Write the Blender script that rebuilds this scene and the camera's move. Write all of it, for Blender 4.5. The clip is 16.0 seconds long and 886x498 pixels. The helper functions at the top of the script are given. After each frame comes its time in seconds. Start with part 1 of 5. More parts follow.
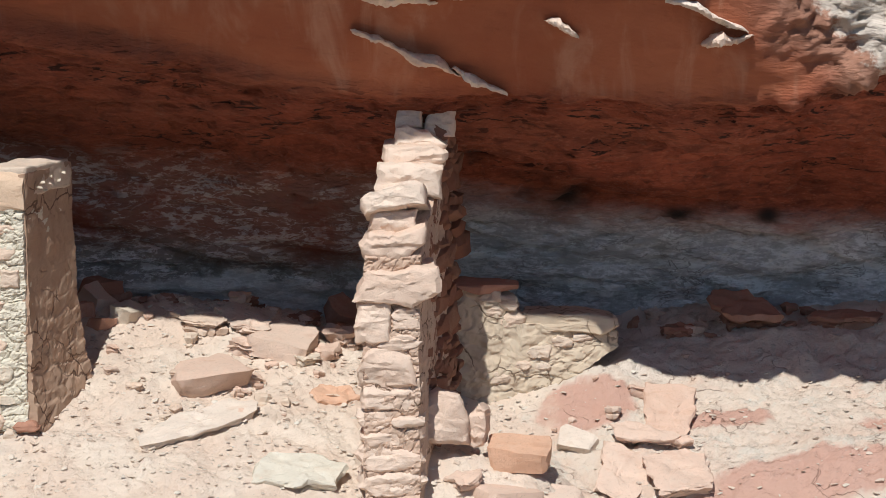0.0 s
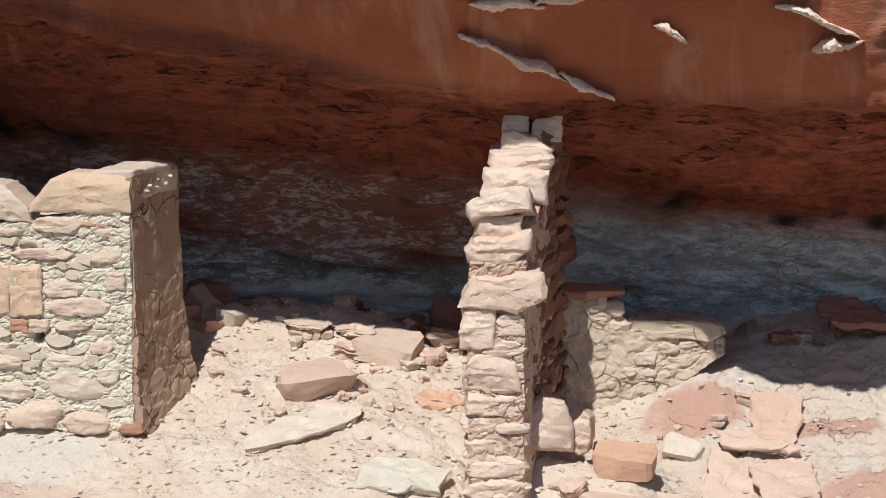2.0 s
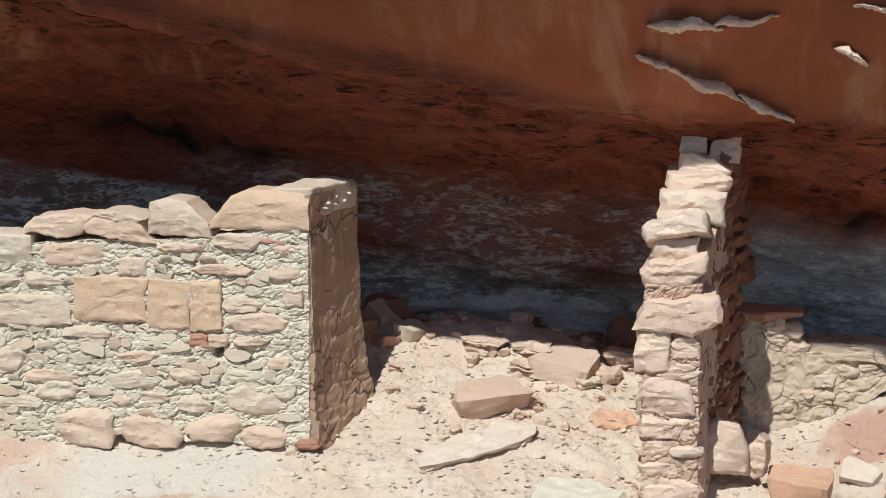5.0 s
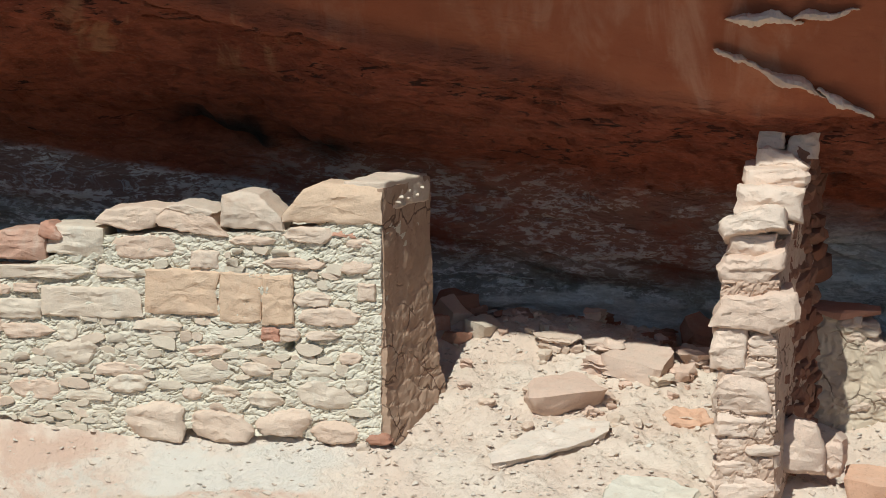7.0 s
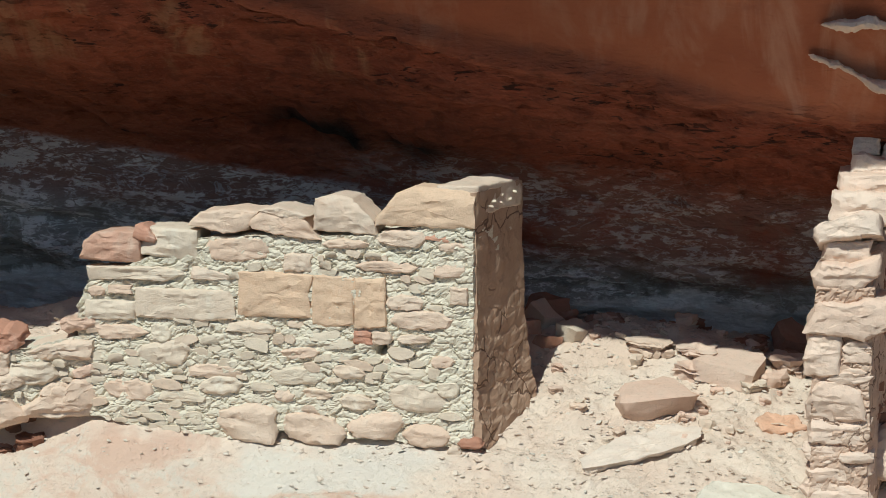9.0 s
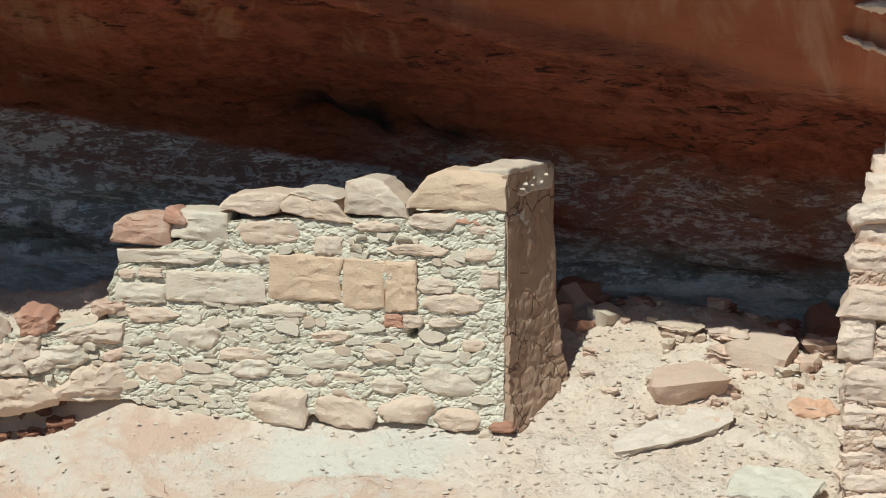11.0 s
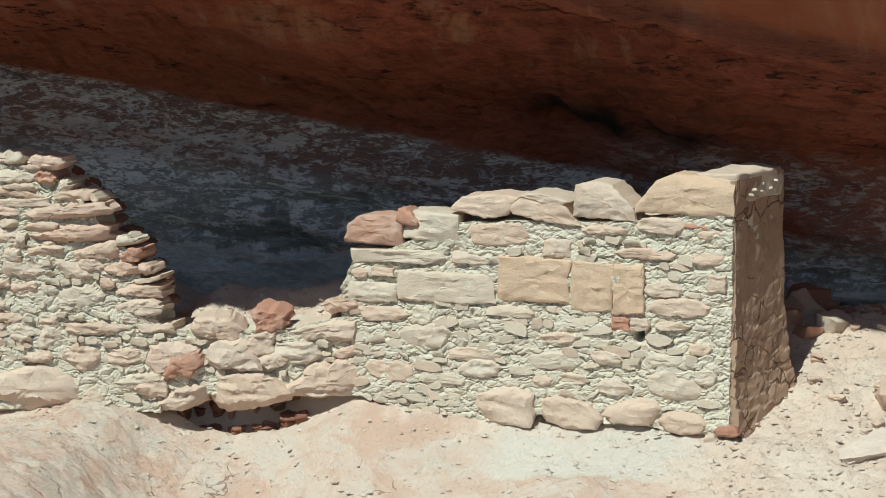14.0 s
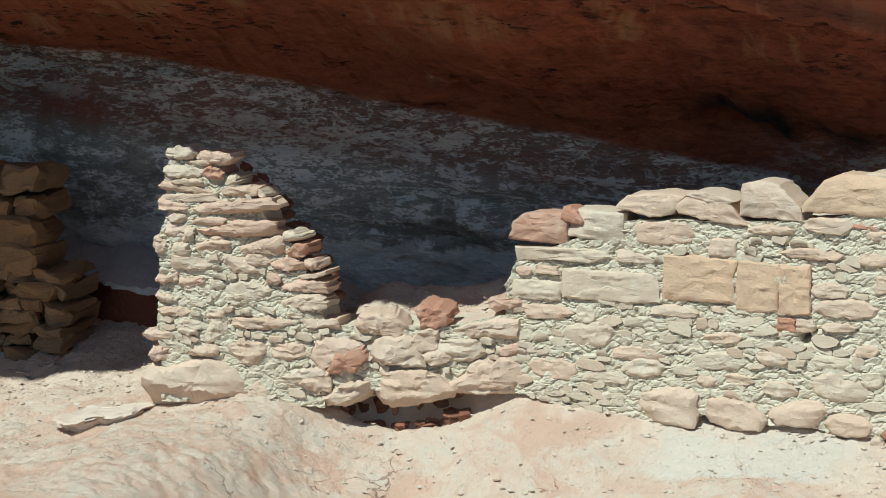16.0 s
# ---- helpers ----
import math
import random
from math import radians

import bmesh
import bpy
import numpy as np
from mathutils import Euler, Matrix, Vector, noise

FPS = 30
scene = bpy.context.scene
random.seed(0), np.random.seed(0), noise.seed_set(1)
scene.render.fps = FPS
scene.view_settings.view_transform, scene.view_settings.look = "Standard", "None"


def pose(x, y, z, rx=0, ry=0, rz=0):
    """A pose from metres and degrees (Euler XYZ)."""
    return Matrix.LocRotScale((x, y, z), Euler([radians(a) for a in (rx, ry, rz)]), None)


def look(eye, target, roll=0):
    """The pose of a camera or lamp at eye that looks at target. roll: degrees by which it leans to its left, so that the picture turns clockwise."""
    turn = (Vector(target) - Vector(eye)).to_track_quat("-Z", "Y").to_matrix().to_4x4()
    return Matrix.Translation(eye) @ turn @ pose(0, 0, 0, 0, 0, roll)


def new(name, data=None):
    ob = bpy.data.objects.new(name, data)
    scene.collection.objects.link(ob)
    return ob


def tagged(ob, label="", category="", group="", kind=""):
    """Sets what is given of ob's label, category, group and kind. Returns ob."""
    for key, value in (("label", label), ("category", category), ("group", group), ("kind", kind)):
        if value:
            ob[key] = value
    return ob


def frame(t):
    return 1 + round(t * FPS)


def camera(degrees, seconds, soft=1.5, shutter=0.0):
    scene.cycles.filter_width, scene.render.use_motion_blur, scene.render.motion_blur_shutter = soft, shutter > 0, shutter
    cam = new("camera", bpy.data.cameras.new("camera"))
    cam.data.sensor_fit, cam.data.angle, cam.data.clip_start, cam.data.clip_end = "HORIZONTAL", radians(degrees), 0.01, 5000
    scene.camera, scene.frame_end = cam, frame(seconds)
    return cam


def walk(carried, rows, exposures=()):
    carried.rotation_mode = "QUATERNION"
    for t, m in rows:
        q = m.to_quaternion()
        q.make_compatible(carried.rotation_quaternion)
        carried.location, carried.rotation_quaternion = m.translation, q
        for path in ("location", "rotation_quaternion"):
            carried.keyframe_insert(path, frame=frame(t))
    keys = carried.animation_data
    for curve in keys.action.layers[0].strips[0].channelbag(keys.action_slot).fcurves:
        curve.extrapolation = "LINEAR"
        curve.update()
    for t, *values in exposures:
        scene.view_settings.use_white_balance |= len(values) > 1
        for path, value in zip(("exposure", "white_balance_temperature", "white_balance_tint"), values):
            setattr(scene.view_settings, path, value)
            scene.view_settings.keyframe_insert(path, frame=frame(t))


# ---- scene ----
cam = camera(21.66, 16.0, soft=0.8)
walk(cam, [
    (0.0, look((-0.000, 0.000, 3.000), (-0.0022, 11.3912, 1.4220), -0.09)),
    (0.5, look((0.004, 0.082, 3.030), (-0.1219, 11.4715, 1.4452), -0.09)),
    (1.0, look((-0.050, 0.109, 3.055), (-0.2923, 11.4949, 1.4603), -0.03)),
    (1.5, look((-0.027, 0.083, 3.030), (-0.4108, 11.4675, 1.4481), -0.03)),
    (2.0, look((0.003, 0.050, 3.025), (-0.5270, 11.4284, 1.4420), -0.06)),
    (2.5, look((0.008, 0.045, 3.041), (-0.6758, 11.4143, 1.4507), -0.10)),
    (3.0, look((0.016, -0.039, 3.039), (-0.8360, 11.3195, 1.4564), -0.13)),
    (3.5, look((0.082, -0.049, 3.077), (-0.9391, 11.2932, 1.4793), -0.13)),
    (4.0, look((0.091, -0.065, 3.082), (-1.0829, 11.2632, 1.4887), -0.14)),
    (4.5, look((0.093, -0.002, 3.144), (-1.2304, 11.3075, 1.5311), -0.08)),
    (5.0, look((0.086, 0.062, 3.152), (-1.3990, 11.3507, 1.5387), -0.06)),
    (7.3, look((0.008, 0.146, 3.094), (-1.8670, 11.3773, 1.4853), 0.05)),
    (7.5, look((-0.004, 0.124, 3.067), (-1.9538, 11.3442, 1.4708), 0.03)),
    (8.0, look((-0.046, 0.103, 3.137), (-2.2095, 11.2815, 1.5241), 0.07)),
    (8.2, look((-0.047, 0.103, 3.155), (-2.2281, 11.2792, 1.5467), 0.15)),
    (10.3, look((-0.034, 0.176, 3.099), (-2.2082, 11.3455, 1.4343), 0.04)),
    (10.5, look((-0.039, 0.163, 3.127), (-2.2162, 11.3300, 1.4542), 0.07)),
    (11.0, look((-0.068, 0.158, 3.089), (-2.3791, 11.3010, 1.4317), 0.06)),
    (11.5, look((-0.018, 0.159, 3.068), (-2.5543, 11.2558, 1.4296), 0.08)),
    (12.0, look((0.031, 0.159, 3.032), (-2.7174, 11.2072, 1.4123), 0.09)),
    (12.5, look((0.051, 0.145, 3.054), (-2.8883, 11.1432, 1.4245), 0.01)),
    (13.0, look((0.058, 0.071, 3.042), (-3.0702, 11.0189, 1.4273), 0.03)),
    (13.5, look((0.058, 0.042, 3.049), (-3.2498, 10.9369, 1.4329), 0.03)),
    (14.0, look((0.048, 0.050, 3.105), (-3.4425, 10.8833, 1.4628), 0.03)),
    (14.5, look((0.015, 0.087, 3.025), (-3.6709, 10.8617, 1.4206), 0.02)),
    (15.0, look((0.056, 0.149, 3.007), (-3.8605, 10.8427, 1.4072), 0.01)),
    (15.5, look((0.073, 0.123, 3.047), (-4.0407, 10.7427, 1.4487), 0.03)),
    (16.0, look((0.083, 0.061, 3.047), (-4.2107, 10.6086, 1.4493), 0.04)),
], exposures=[(0.0, -0.03, 6110, 8), (5.0, -0.09, 6080, 4), (11.0, -0.14, 6000, -3), (16.0, -0.14, 5950, -5)])

# ---- daylight ----
SUN_WAY = Vector((0.27, 1.0, -1.36))
world = bpy.data.worlds.new("canyon_sky")
scene.world = world
world.use_nodes = True
wn = world.node_tree.nodes
sky = wn.new("ShaderNodeTexSky")
sky.sky_type = 'NISHITA'
sky.sun_disc = False
sky.sun_elevation = radians(52.7)
sky.sun_rotation = math.pi + 0.264
sky.altitude = 1500
world.node_tree.links.new(sky.outputs[0], wn["Background"].inputs[0])
wn["Background"].inputs[1].default_value = 0.078
sun_data = bpy.data.lights.new("sun", 'SUN')
sun_data.energy, sun_data.angle, sun_data.color = 4.6, radians(0.53), (1.0, 0.95, 0.87)
sun_lamp = new("sun", sun_data)
sun_lamp.matrix_world = look(Vector((-6, -20, 26)), Vector((-6, -20, 26)) + SUN_WAY)


# ---- noise ----
LAT = np.random.RandomState(7).rand(64, 64, 64) * 2 - 1


def vnoise(p):
    i = np.floor(p).astype(int)
    f = p - i
    f = f * f * f * (f * (f * 6 - 15) + 10)
    i0, i1 = i & 63, (i + 1) & 63
    def at(a, b, c):
        return LAT[a[:, 0], b[:, 1], c[:, 2]]
    x00 = at(i0, i0, i0) * (1 - f[:, 0]) + at(i1, i0, i0) * f[:, 0]
    x10 = at(i0, i1, i0) * (1 - f[:, 0]) + at(i1, i1, i0) * f[:, 0]
    x01 = at(i0, i0, i1) * (1 - f[:, 0]) + at(i1, i0, i1) * f[:, 0]
    x11 = at(i0, i1, i1) * (1 - f[:, 0]) + at(i1, i1, i1) * f[:, 0]
    y0 = x00 * (1 - f[:, 1]) + x10 * f[:, 1]
    y1 = x01 * (1 - f[:, 1]) + x11 * f[:, 1]
    return y0 * (1 - f[:, 2]) + y1 * f[:, 2]


def fbm(p, octaves=4, gain=0.5):
    out, amp = np.zeros(len(p)), 1.0
    for k in range(octaves):
        out += amp * vnoise(p * 2.03 ** k + 17.3 * k)
        amp *= gain
    return out


def ridged(p, octaves=4):
    out, amp = np.zeros(len(p)), 1.0
    for k in range(octaves):
        out += amp * (1 - 2 * np.abs(vnoise(p * 2.07 ** k + 9.1 * k)))
        amp *= 0.5
    return out


def mix3(P, s):
    """A vector of three noises, to push points about."""
    return np.stack([fbm(P * s + o, 3) for o in (0.0, 31.7, 63.1)], -1)


# ---- meshes ----
def mesh_of(name, verts, faces, smooth=True):
    me = bpy.data.meshes.new(name)
    verts, faces = np.asarray(verts, float), np.asarray(faces)
    me.vertices.add(len(verts))
    me.vertices.foreach_set("co", verts.ravel())
    k = faces.shape[1]
    me.loops.add(faces.size)
    me.loops.foreach_set("vertex_index", faces.ravel().astype(np.int32))
    me.polygons.add(len(faces))
    me.polygons.foreach_set("loop_start", np.arange(0, faces.size, k, dtype=np.int32))
    me.polygons.foreach_set("use_smooth", np.full(len(faces), smooth))
    me.update(calc_edges=True)
    me.validate()
    return me


def grid_faces(nu, nv):
    a = (np.arange(nu - 1)[:, None] * nv + np.arange(nv - 1)[None]).ravel()
    return np.stack([a, a + nv, a + nv + 1, a + 1], -1)


def cube_shell(seg):
    """Points and quads of a cube from -1 to 1 with seg cells on a side, welded."""
    t = np.linspace(-1, 1, seg + 1)
    A, B = np.meshgrid(t, t, indexing="ij")
    one = np.ones(A.size)
    A, B = A.ravel(), B.ravel()
    sides = [np.stack(v, -1) for v in ((A, B, one), (B, A, -one), (one, A, B), (-one, B, A), (B, one, A), (A, -one, B))]
    faces = np.concatenate([grid_faces(seg + 1, seg + 1) + n * (seg + 1) ** 2 for n in range(6)])
    P, inv = np.unique(np.concatenate(sides).round(6), axis=0, return_inverse=True)
    return P, inv.ravel()[faces]


SHELLS = {s: cube_shell(s) for s in (2, 3, 4, 6, 8, 12, 16)}


def block_points(seg, size, seed, rounding=0.3, jitter=0.1, rough=0.03, taper=0.0, chips=0):
    """A stone roughly squared: a rounded box with its corners pushed about. size: width, depth, height."""
    P, F = SHELLS[seg]
    rng = np.random.RandomState(seed)
    inner = 1 - rounding
    core = P.clip(-inner, inner)
    off = P - core
    Q = core + off / np.maximum(np.linalg.norm(off, axis=1, keepdims=True), 1e-6) * rounding
    corners = rng.uniform(-jitter, jitter, (2, 2, 2, 3))
    w = (Q + 1) / 2
    push = 0
    for a in (0, 1):
        for b in (0, 1):
            for c in (0, 1):
                k = (w[:, 0] if a else 1 - w[:, 0]) * (w[:, 1] if b else 1 - w[:, 1]) * (w[:, 2] if c else 1 - w[:, 2])
                push = push + k[:, None] * corners[a, b, c]
    Q = Q + push
    Q[:, 0] *= 1 - taper * Q[:, 2]
    for _ in range(chips):
        a = rng.uniform(0, 2 * math.pi)
        nv = np.array([math.cos(a), rng.uniform(-.9, .25), math.sin(a)])
        nv /= np.linalg.norm(nv)
        far = (Q @ nv)
        Q = Q - np.maximum(far - far.max() * rng.uniform(.72, .93), 0)[:, None] * nv * .92
    size = np.asarray(size) / 2
    V = Q * size
    n = mix3(V / max(size.max(), 1e-3) * 1.7 + seed * 3.1, 1.0)
    V = V + n * rough * size.min() * 1.2
    if chips:
        bed = fbm(V * np.array([9.0, 9.0, 60.0]) + seed, 3) * .006 + fbm(V * 38 + seed, 3) * .004
        V = V * (1 + (bed / np.maximum(np.linalg.norm(V[:, :2], axis=1), .03))[:, None] * np.array([1, 1, 0]))
        V[:, 1] += fbm(V * 30 + seed * 2, 3) * .005
    return V, F


def crisp(name, bm, angle=30):
    """A mesh with smooth faces and sharp breaks, from a bmesh."""
    me = bpy.data.meshes.new(name)
    bm.to_mesh(me)
    bm.free()
    me.polygons.foreach_set("use_smooth", np.ones(len(me.polygons), bool))
    me.set_sharp_from_angle(angle=radians(angle))
    return me


def hull_bm(points, cuts=2, rough=.006, grain=14.0, seed=0):
    """The hull of some points, its faces cut finer and roughened."""
    bm = bmesh.new()
    for p in points:
        bm.verts.new(p)
    got = bmesh.ops.convex_hull(bm, input=bm.verts[:])
    loose = [v for v in bm.verts if not v.link_faces]
    bmesh.ops.delete(bm, geom=loose, context='VERTS')
    if cuts:
        long = sum(e.calc_length() for e in bm.edges) / len(bm.edges)
        bmesh.ops.subdivide_edges(bm, edges=bm.edges[:], cuts=cuts, use_grid_fill=True)
        P = np.array([v.co for v in bm.verts])
        D = mix3(P + seed * .37, grain) * rough + mix3(P + seed * .11, grain * 3.1) * rough * .4
        D += mix3(P + seed * .21, grain * .45) * rough * .9
        for v, d in zip(bm.verts, D):
            v.co += Vector(d)
    bmesh.ops.recalc_face_normals(bm, faces=bm.faces[:])
    return bm


def faced_stone(w, deep, h, seed, cut=.22, out=.05):
    """The corners of a small wall stone with a flattish, many-cornered face towards -y."""
    rng = np.random.RandomState(seed)
    pts = []
    lip = min(.010, .08 * min(w, h))
    for sx, sz in ((-1, -1), (1, -1), (1, 1), (-1, 1)):
        jx, jz = rng.uniform(-out, out, 2)
        a = rng.uniform(.03, 1.0) * cut * 1.5
        b = rng.uniform(.10, 1.0) * min(cut * 2.6, .48)
        mid = rng.uniform(.25, .6)
        edge = [(.5 + jx - a, .5 + jz), (.5 + jx - a * mid, .5 + jz - b * (1 - mid) * .75), (.5 + jx, .5 + jz - b)]
        for x, z in edge:
            x, z = sx * x * w, sz * z * h
            pts.append((x, -deep / 2 + lip * 1.4 + rng.uniform(0, .004), z))
            pts.append((x * (1 - 2.4 * lip / w), -deep / 2 + rng.uniform(-.004, .004), z * (1 - 2.4 * lip / h)))
            pts.append((x * .86, deep / 2, z * .86))
    return pts


OUTLINES = {
    "block": ((-.5, -.47), (.02, -.5), (.5, -.46), (.48, .1), (.5, .47), (-.1, .5), (-.48, .46)),
    "trap": ((-.5, .1), (-.44, .48), (.1, .5), (.34, .42), (.5, -.1), (.3, -.46), (-.36, -.5)),
    "lens": ((-.5, -.08), (-.34, -.42), (.06, -.5), (.38, -.34), (.5, .06), (.28, .42), (-.12, .5), (-.4, .3)),
    "dome": ((-.5, -.42), (0, -.5), (.46, -.46), (.5, -.08), (.28, .38), (-.1, .5), (-.42, .24)),
    "wedge": ((-.5, -.38), (-.46, .42), (-.2, .5), (.12, .3), (.5, -.14), (.46, -.4), (.0, -.5)),
    "chunk": ((-.5, .1), (-.3, .38), (.1, .3), (.46, .5), (.5, .0), (.22, -.3), (-.3, -.5), (-.46, -.24)),
    "tongue": ((-.5, .46), (.24, .5), (.46, .28), (.5, .02), (.3, -.44), (-.08, -.34), (-.5, -.5)),
    "boot": ((-.5, -.46), (-.46, .34), (-.06, .26), (.18, .5), (.42, .45), (.5, -.12), (.2, -.5), (-.2, -.4)),
    "roof": ((-.5, -.02), (-.32, .16), (.28, .5), (.46, .36), (.5, -.24), (.1, -.36), (-.42, -.5)),
}


def dressed(w, deep, h, kind, seed, ragged=.05, rough=.004, chip=.5, lip=.012, around=52):
    """A stone as a mason lays it: an outline seen from the front, a broken face with a few flat chips, worn edges and plain sides."""
    rng = np.random.RandomState(seed % 100000)
    if isinstance(kind, str):
        poly = np.array(OUTLINES[kind.lstrip("-")], float) * ((-1, 1) if kind[0] == "-" else (1, 1))
        poly = poly + rng.uniform(-.035, .035, poly.shape)
    else:
        poly = np.array(kind, float)
    poly = poly * (w, h)
    side = np.linalg.norm(np.roll(poly, -1, 0) - poly, axis=1)
    run = np.concatenate([[0], np.cumsum(side)])
    t = np.sort(np.concatenate([np.linspace(0, run[-1], around - len(poly), endpoint=False) + 1e-4, run[:-1]]))
    closed = np.concatenate([poly, poly[:1]])
    O = np.stack([np.interp(t, run, closed[:, k]) for k in (0, 1)], -1)
    if (poly[:, 0] * np.roll(poly[:, 1], -1) - np.roll(poly[:, 0], -1) * poly[:, 1]).sum() < 0:
        O = O[::-1]
    small = min(w, h)
    lip = min(lip, .14 * small)
    jag = fbm(np.c_[O * 3.0 / small, np.full(around, seed * .37)], 4, .6) * ragged * small
    O = O * (1 + jag / np.maximum(np.linalg.norm(O, axis=1), .02))[:, None]
    tilts = [(rng.uniform(0, 2 * math.pi), rng.uniform(.08, .40), rng.uniform(.15, .8)) for _ in range(6)]
    rings = []
    for k in (0, .1, .22, .35, .48, .61, .73, .84, .93, 1.0):
        R = O * k
        y = -deep / 2 + lip * max((k - .86) / .14, 0) ** 2
        for a, c, slope in tilts:
            y = y + chip * slope * small * np.maximum(R[:, 0] / w * math.cos(a) + R[:, 1] / h * math.sin(a) - c, 0)
        rings.append(np.c_[R[:, 0], y * np.ones(around), R[:, 1]])
    rim = rings[-1][:, 1]
    for q, k in ((.06, 1.012), (.2, 1.0), (.5, .985), (.8, .96), (1.0, .9), (1.0, .4), (1.0, 0)):
        wob = 1 + .05 * ragged / .05 * fbm(np.c_[O * 2 / small, np.full(around, q * 4 + seed)], 2)
        R = O * k * (wob[:, None] if 0 < q < 1 else 1)
        rings.append(np.c_[R[:, 0], rim + (deep / 2 - rim) * q, R[:, 1]])
    V = np.concatenate(rings)
    bed = fbm(V * np.array([7.0, 7.0, 34.0]) + seed * 1.7, 3) * rough * 1.6
    V = V + mix3(V + seed * .31, 9.0) * rough * .6 + mix3(V + seed * .17, 34.0) * rough * .9
    V[:, 1] += bed
    i = np.arange(around)
    F = np.concatenate([np.stack([k * around + i, k * around + (i + 1) % around, (k + 1) * around + (i + 1) % around, (k + 1) * around + i], -1) for k in range(len(rings) - 1)])
    me = mesh_of("stone", V, F)
    me.set_sharp_from_angle(angle=radians(24))
    return me


def angular_block(w, d, h, seed):
    """A squarish broken block: a box with its corners pushed about and cut."""
    rng = np.random.RandomState(seed)
    pts = []
    for a in (-.5, .5):
        for b in (-.5, .5):
            for c in (-.5, .5):
                j = rng.uniform(-.16, .16, 3)
                k = rng.uniform(.72, .95)
                p, q = np.array([a * k, b, c]) + j, np.array([a, b * k, c * rng.uniform(.7, 1)]) + j
                pts += [tuple(p * (w, d, h)), tuple(q * (w, d, h))]
    return pts


def slab(w, d, h, seed, corners=7, layers=3, ragged=.07, under=.2, square=False, rough=.006, around=44, outline=None):
    """A slab of bedded stone: an uneven outline with a broken, layered edge. under undercuts its foot."""
    rng = np.random.RandomState(seed % 100000)
    if outline:
        poly = np.array(outline, float)
    elif square:
        q = [(-.5, -.5), (rng.uniform(-.3, .0), -.5), (rng.uniform(.05, .35), -.5), (.5, -.5), (.5, .5), (-.5, .5)]
        poly = np.array(q) + rng.uniform(-.07, .07, (6, 2))
    else:
        a = (np.arange(corners) + rng.uniform(-.38, .38, corners)) * 2 * math.pi / corners
        r = rng.uniform(.68, 1.05, corners) / ((np.abs(np.cos(a)) ** 3 + np.abs(np.sin(a)) ** 3) ** (1 / 3)) * .5
        poly = np.stack([np.cos(a) * r, np.sin(a) * r], -1)
    poly = poly * (w, d)
    side = np.linalg.norm(np.roll(poly, -1, 0) - poly, axis=1)
    run = np.concatenate([[0], np.cumsum(side)])
    t = np.sort(np.concatenate([np.linspace(0, run[-1], around - len(poly), endpoint=False) + 1e-4, run[:-1]]))
    closed = np.concatenate([poly, poly[:1]])
    O = np.stack([np.interp(t, run, closed[:, k]) for k in (0, 1)], -1)
    far = np.linalg.norm(O, axis=1, keepdims=True)
    s = min(w, d, 3 * h)
    cuts = np.sort(np.concatenate([[-.5, .5], rng.uniform(-.4, .4, layers - 1)]))
    rings = [O * 0, O * .5]
    levels = [-.5, -.5]
    z_of = [np.full(around, -.5 * h) for _ in levels]
    for n in range(layers):
        inset = rng.uniform(0, ragged) * s if n < layers - 1 else 0
        thick = (cuts[n + 1] - cuts[n]) * h
        wave = .07 * h * fbm(np.c_[O * 2.2 / s, np.full(around, n * 3.3 + seed * .1)], 3)
        for q, worn in ((.02, .22), (.25, .04), (.7, .0), (.98, .25)):
            z = cuts[n] + (cuts[n + 1] - cuts[n]) * q
            jag = fbm(np.c_[O * 3.2 / s, np.full(around, seed * .37 + n * 2.1 + q * 1.3)], 4, .6) * ragged * s * 1.15
            cutin = (inset + jag + worn * thick + under * h * (.5 - z))[:, None]
            rings.append(O * (1 - (cutin / far).clip(-.2, .8)))
            z_of.append(z * h + wave)
    top = rings[-1]
    for k in (.96, .84, .7, .55, .4, .25, .1, 0):
        rings.append(top * k)
        z_of.append(h * (.53 + .10 * fbm(np.c_[top * k * 3 / s, np.full(around, seed * .53)], 3)) if k else np.full(around, h * .54))
    V = np.concatenate([np.c_[r, z] for r, z in zip(rings, z_of)])
    rough = min(rough, .16 * h)
    V = V + mix3(V + seed * .31, 11.0) * rough * 1.5 + mix3(V + seed * .17, 40.0) * rough * .6
    n = len(rings)
    i = np.arange(around)
    F = np.concatenate([np.stack([k * around + i, k * around + (i + 1) % around, (k + 1) * around + (i + 1) % around, (k + 1) * around + i], -1) for k in range(n - 1)])
    me = mesh_of("slab", V, F)
    me.set_sharp_from_angle(angle=radians(32))
    return me


def broken_rock(w, d, h, seed, n=9, cut=.4):
    """A broken rock: corners strewn over a boxy body, uneven all round."""
    rng = np.random.RandomState(seed)
    D = rng.normal(size=(13 + n, 3)) * (1, 1, .8)
    p = 3.0 + (1 - cut) * 4
    r = (np.abs(D) ** p).sum(1) ** (-1 / p)
    return D * r[:, None] * rng.uniform(.88, 1.06, (len(D), 1)) * np.array([w, d, h]) * .53


def part(name, mesh, material, parent, label="", m=None):
    """One mesh as a part under a thing or under a part of it, given in world space."""
    ob = new(name, mesh)
    if not mesh.materials:
        mesh.materials.append(material)
    top = parent
    ob.parent = top
    inv = Matrix.Identity(4)
    while top is not None:
        inv = inv @ top.matrix_basis.inverted() if top.parent is None else inv
        top = top.parent
    ob.matrix_basis = m if m is not None else Matrix.Identity(4)
    ob.matrix_parent_inverse = inv
    if label:
        tagged(ob, label)
    return ob


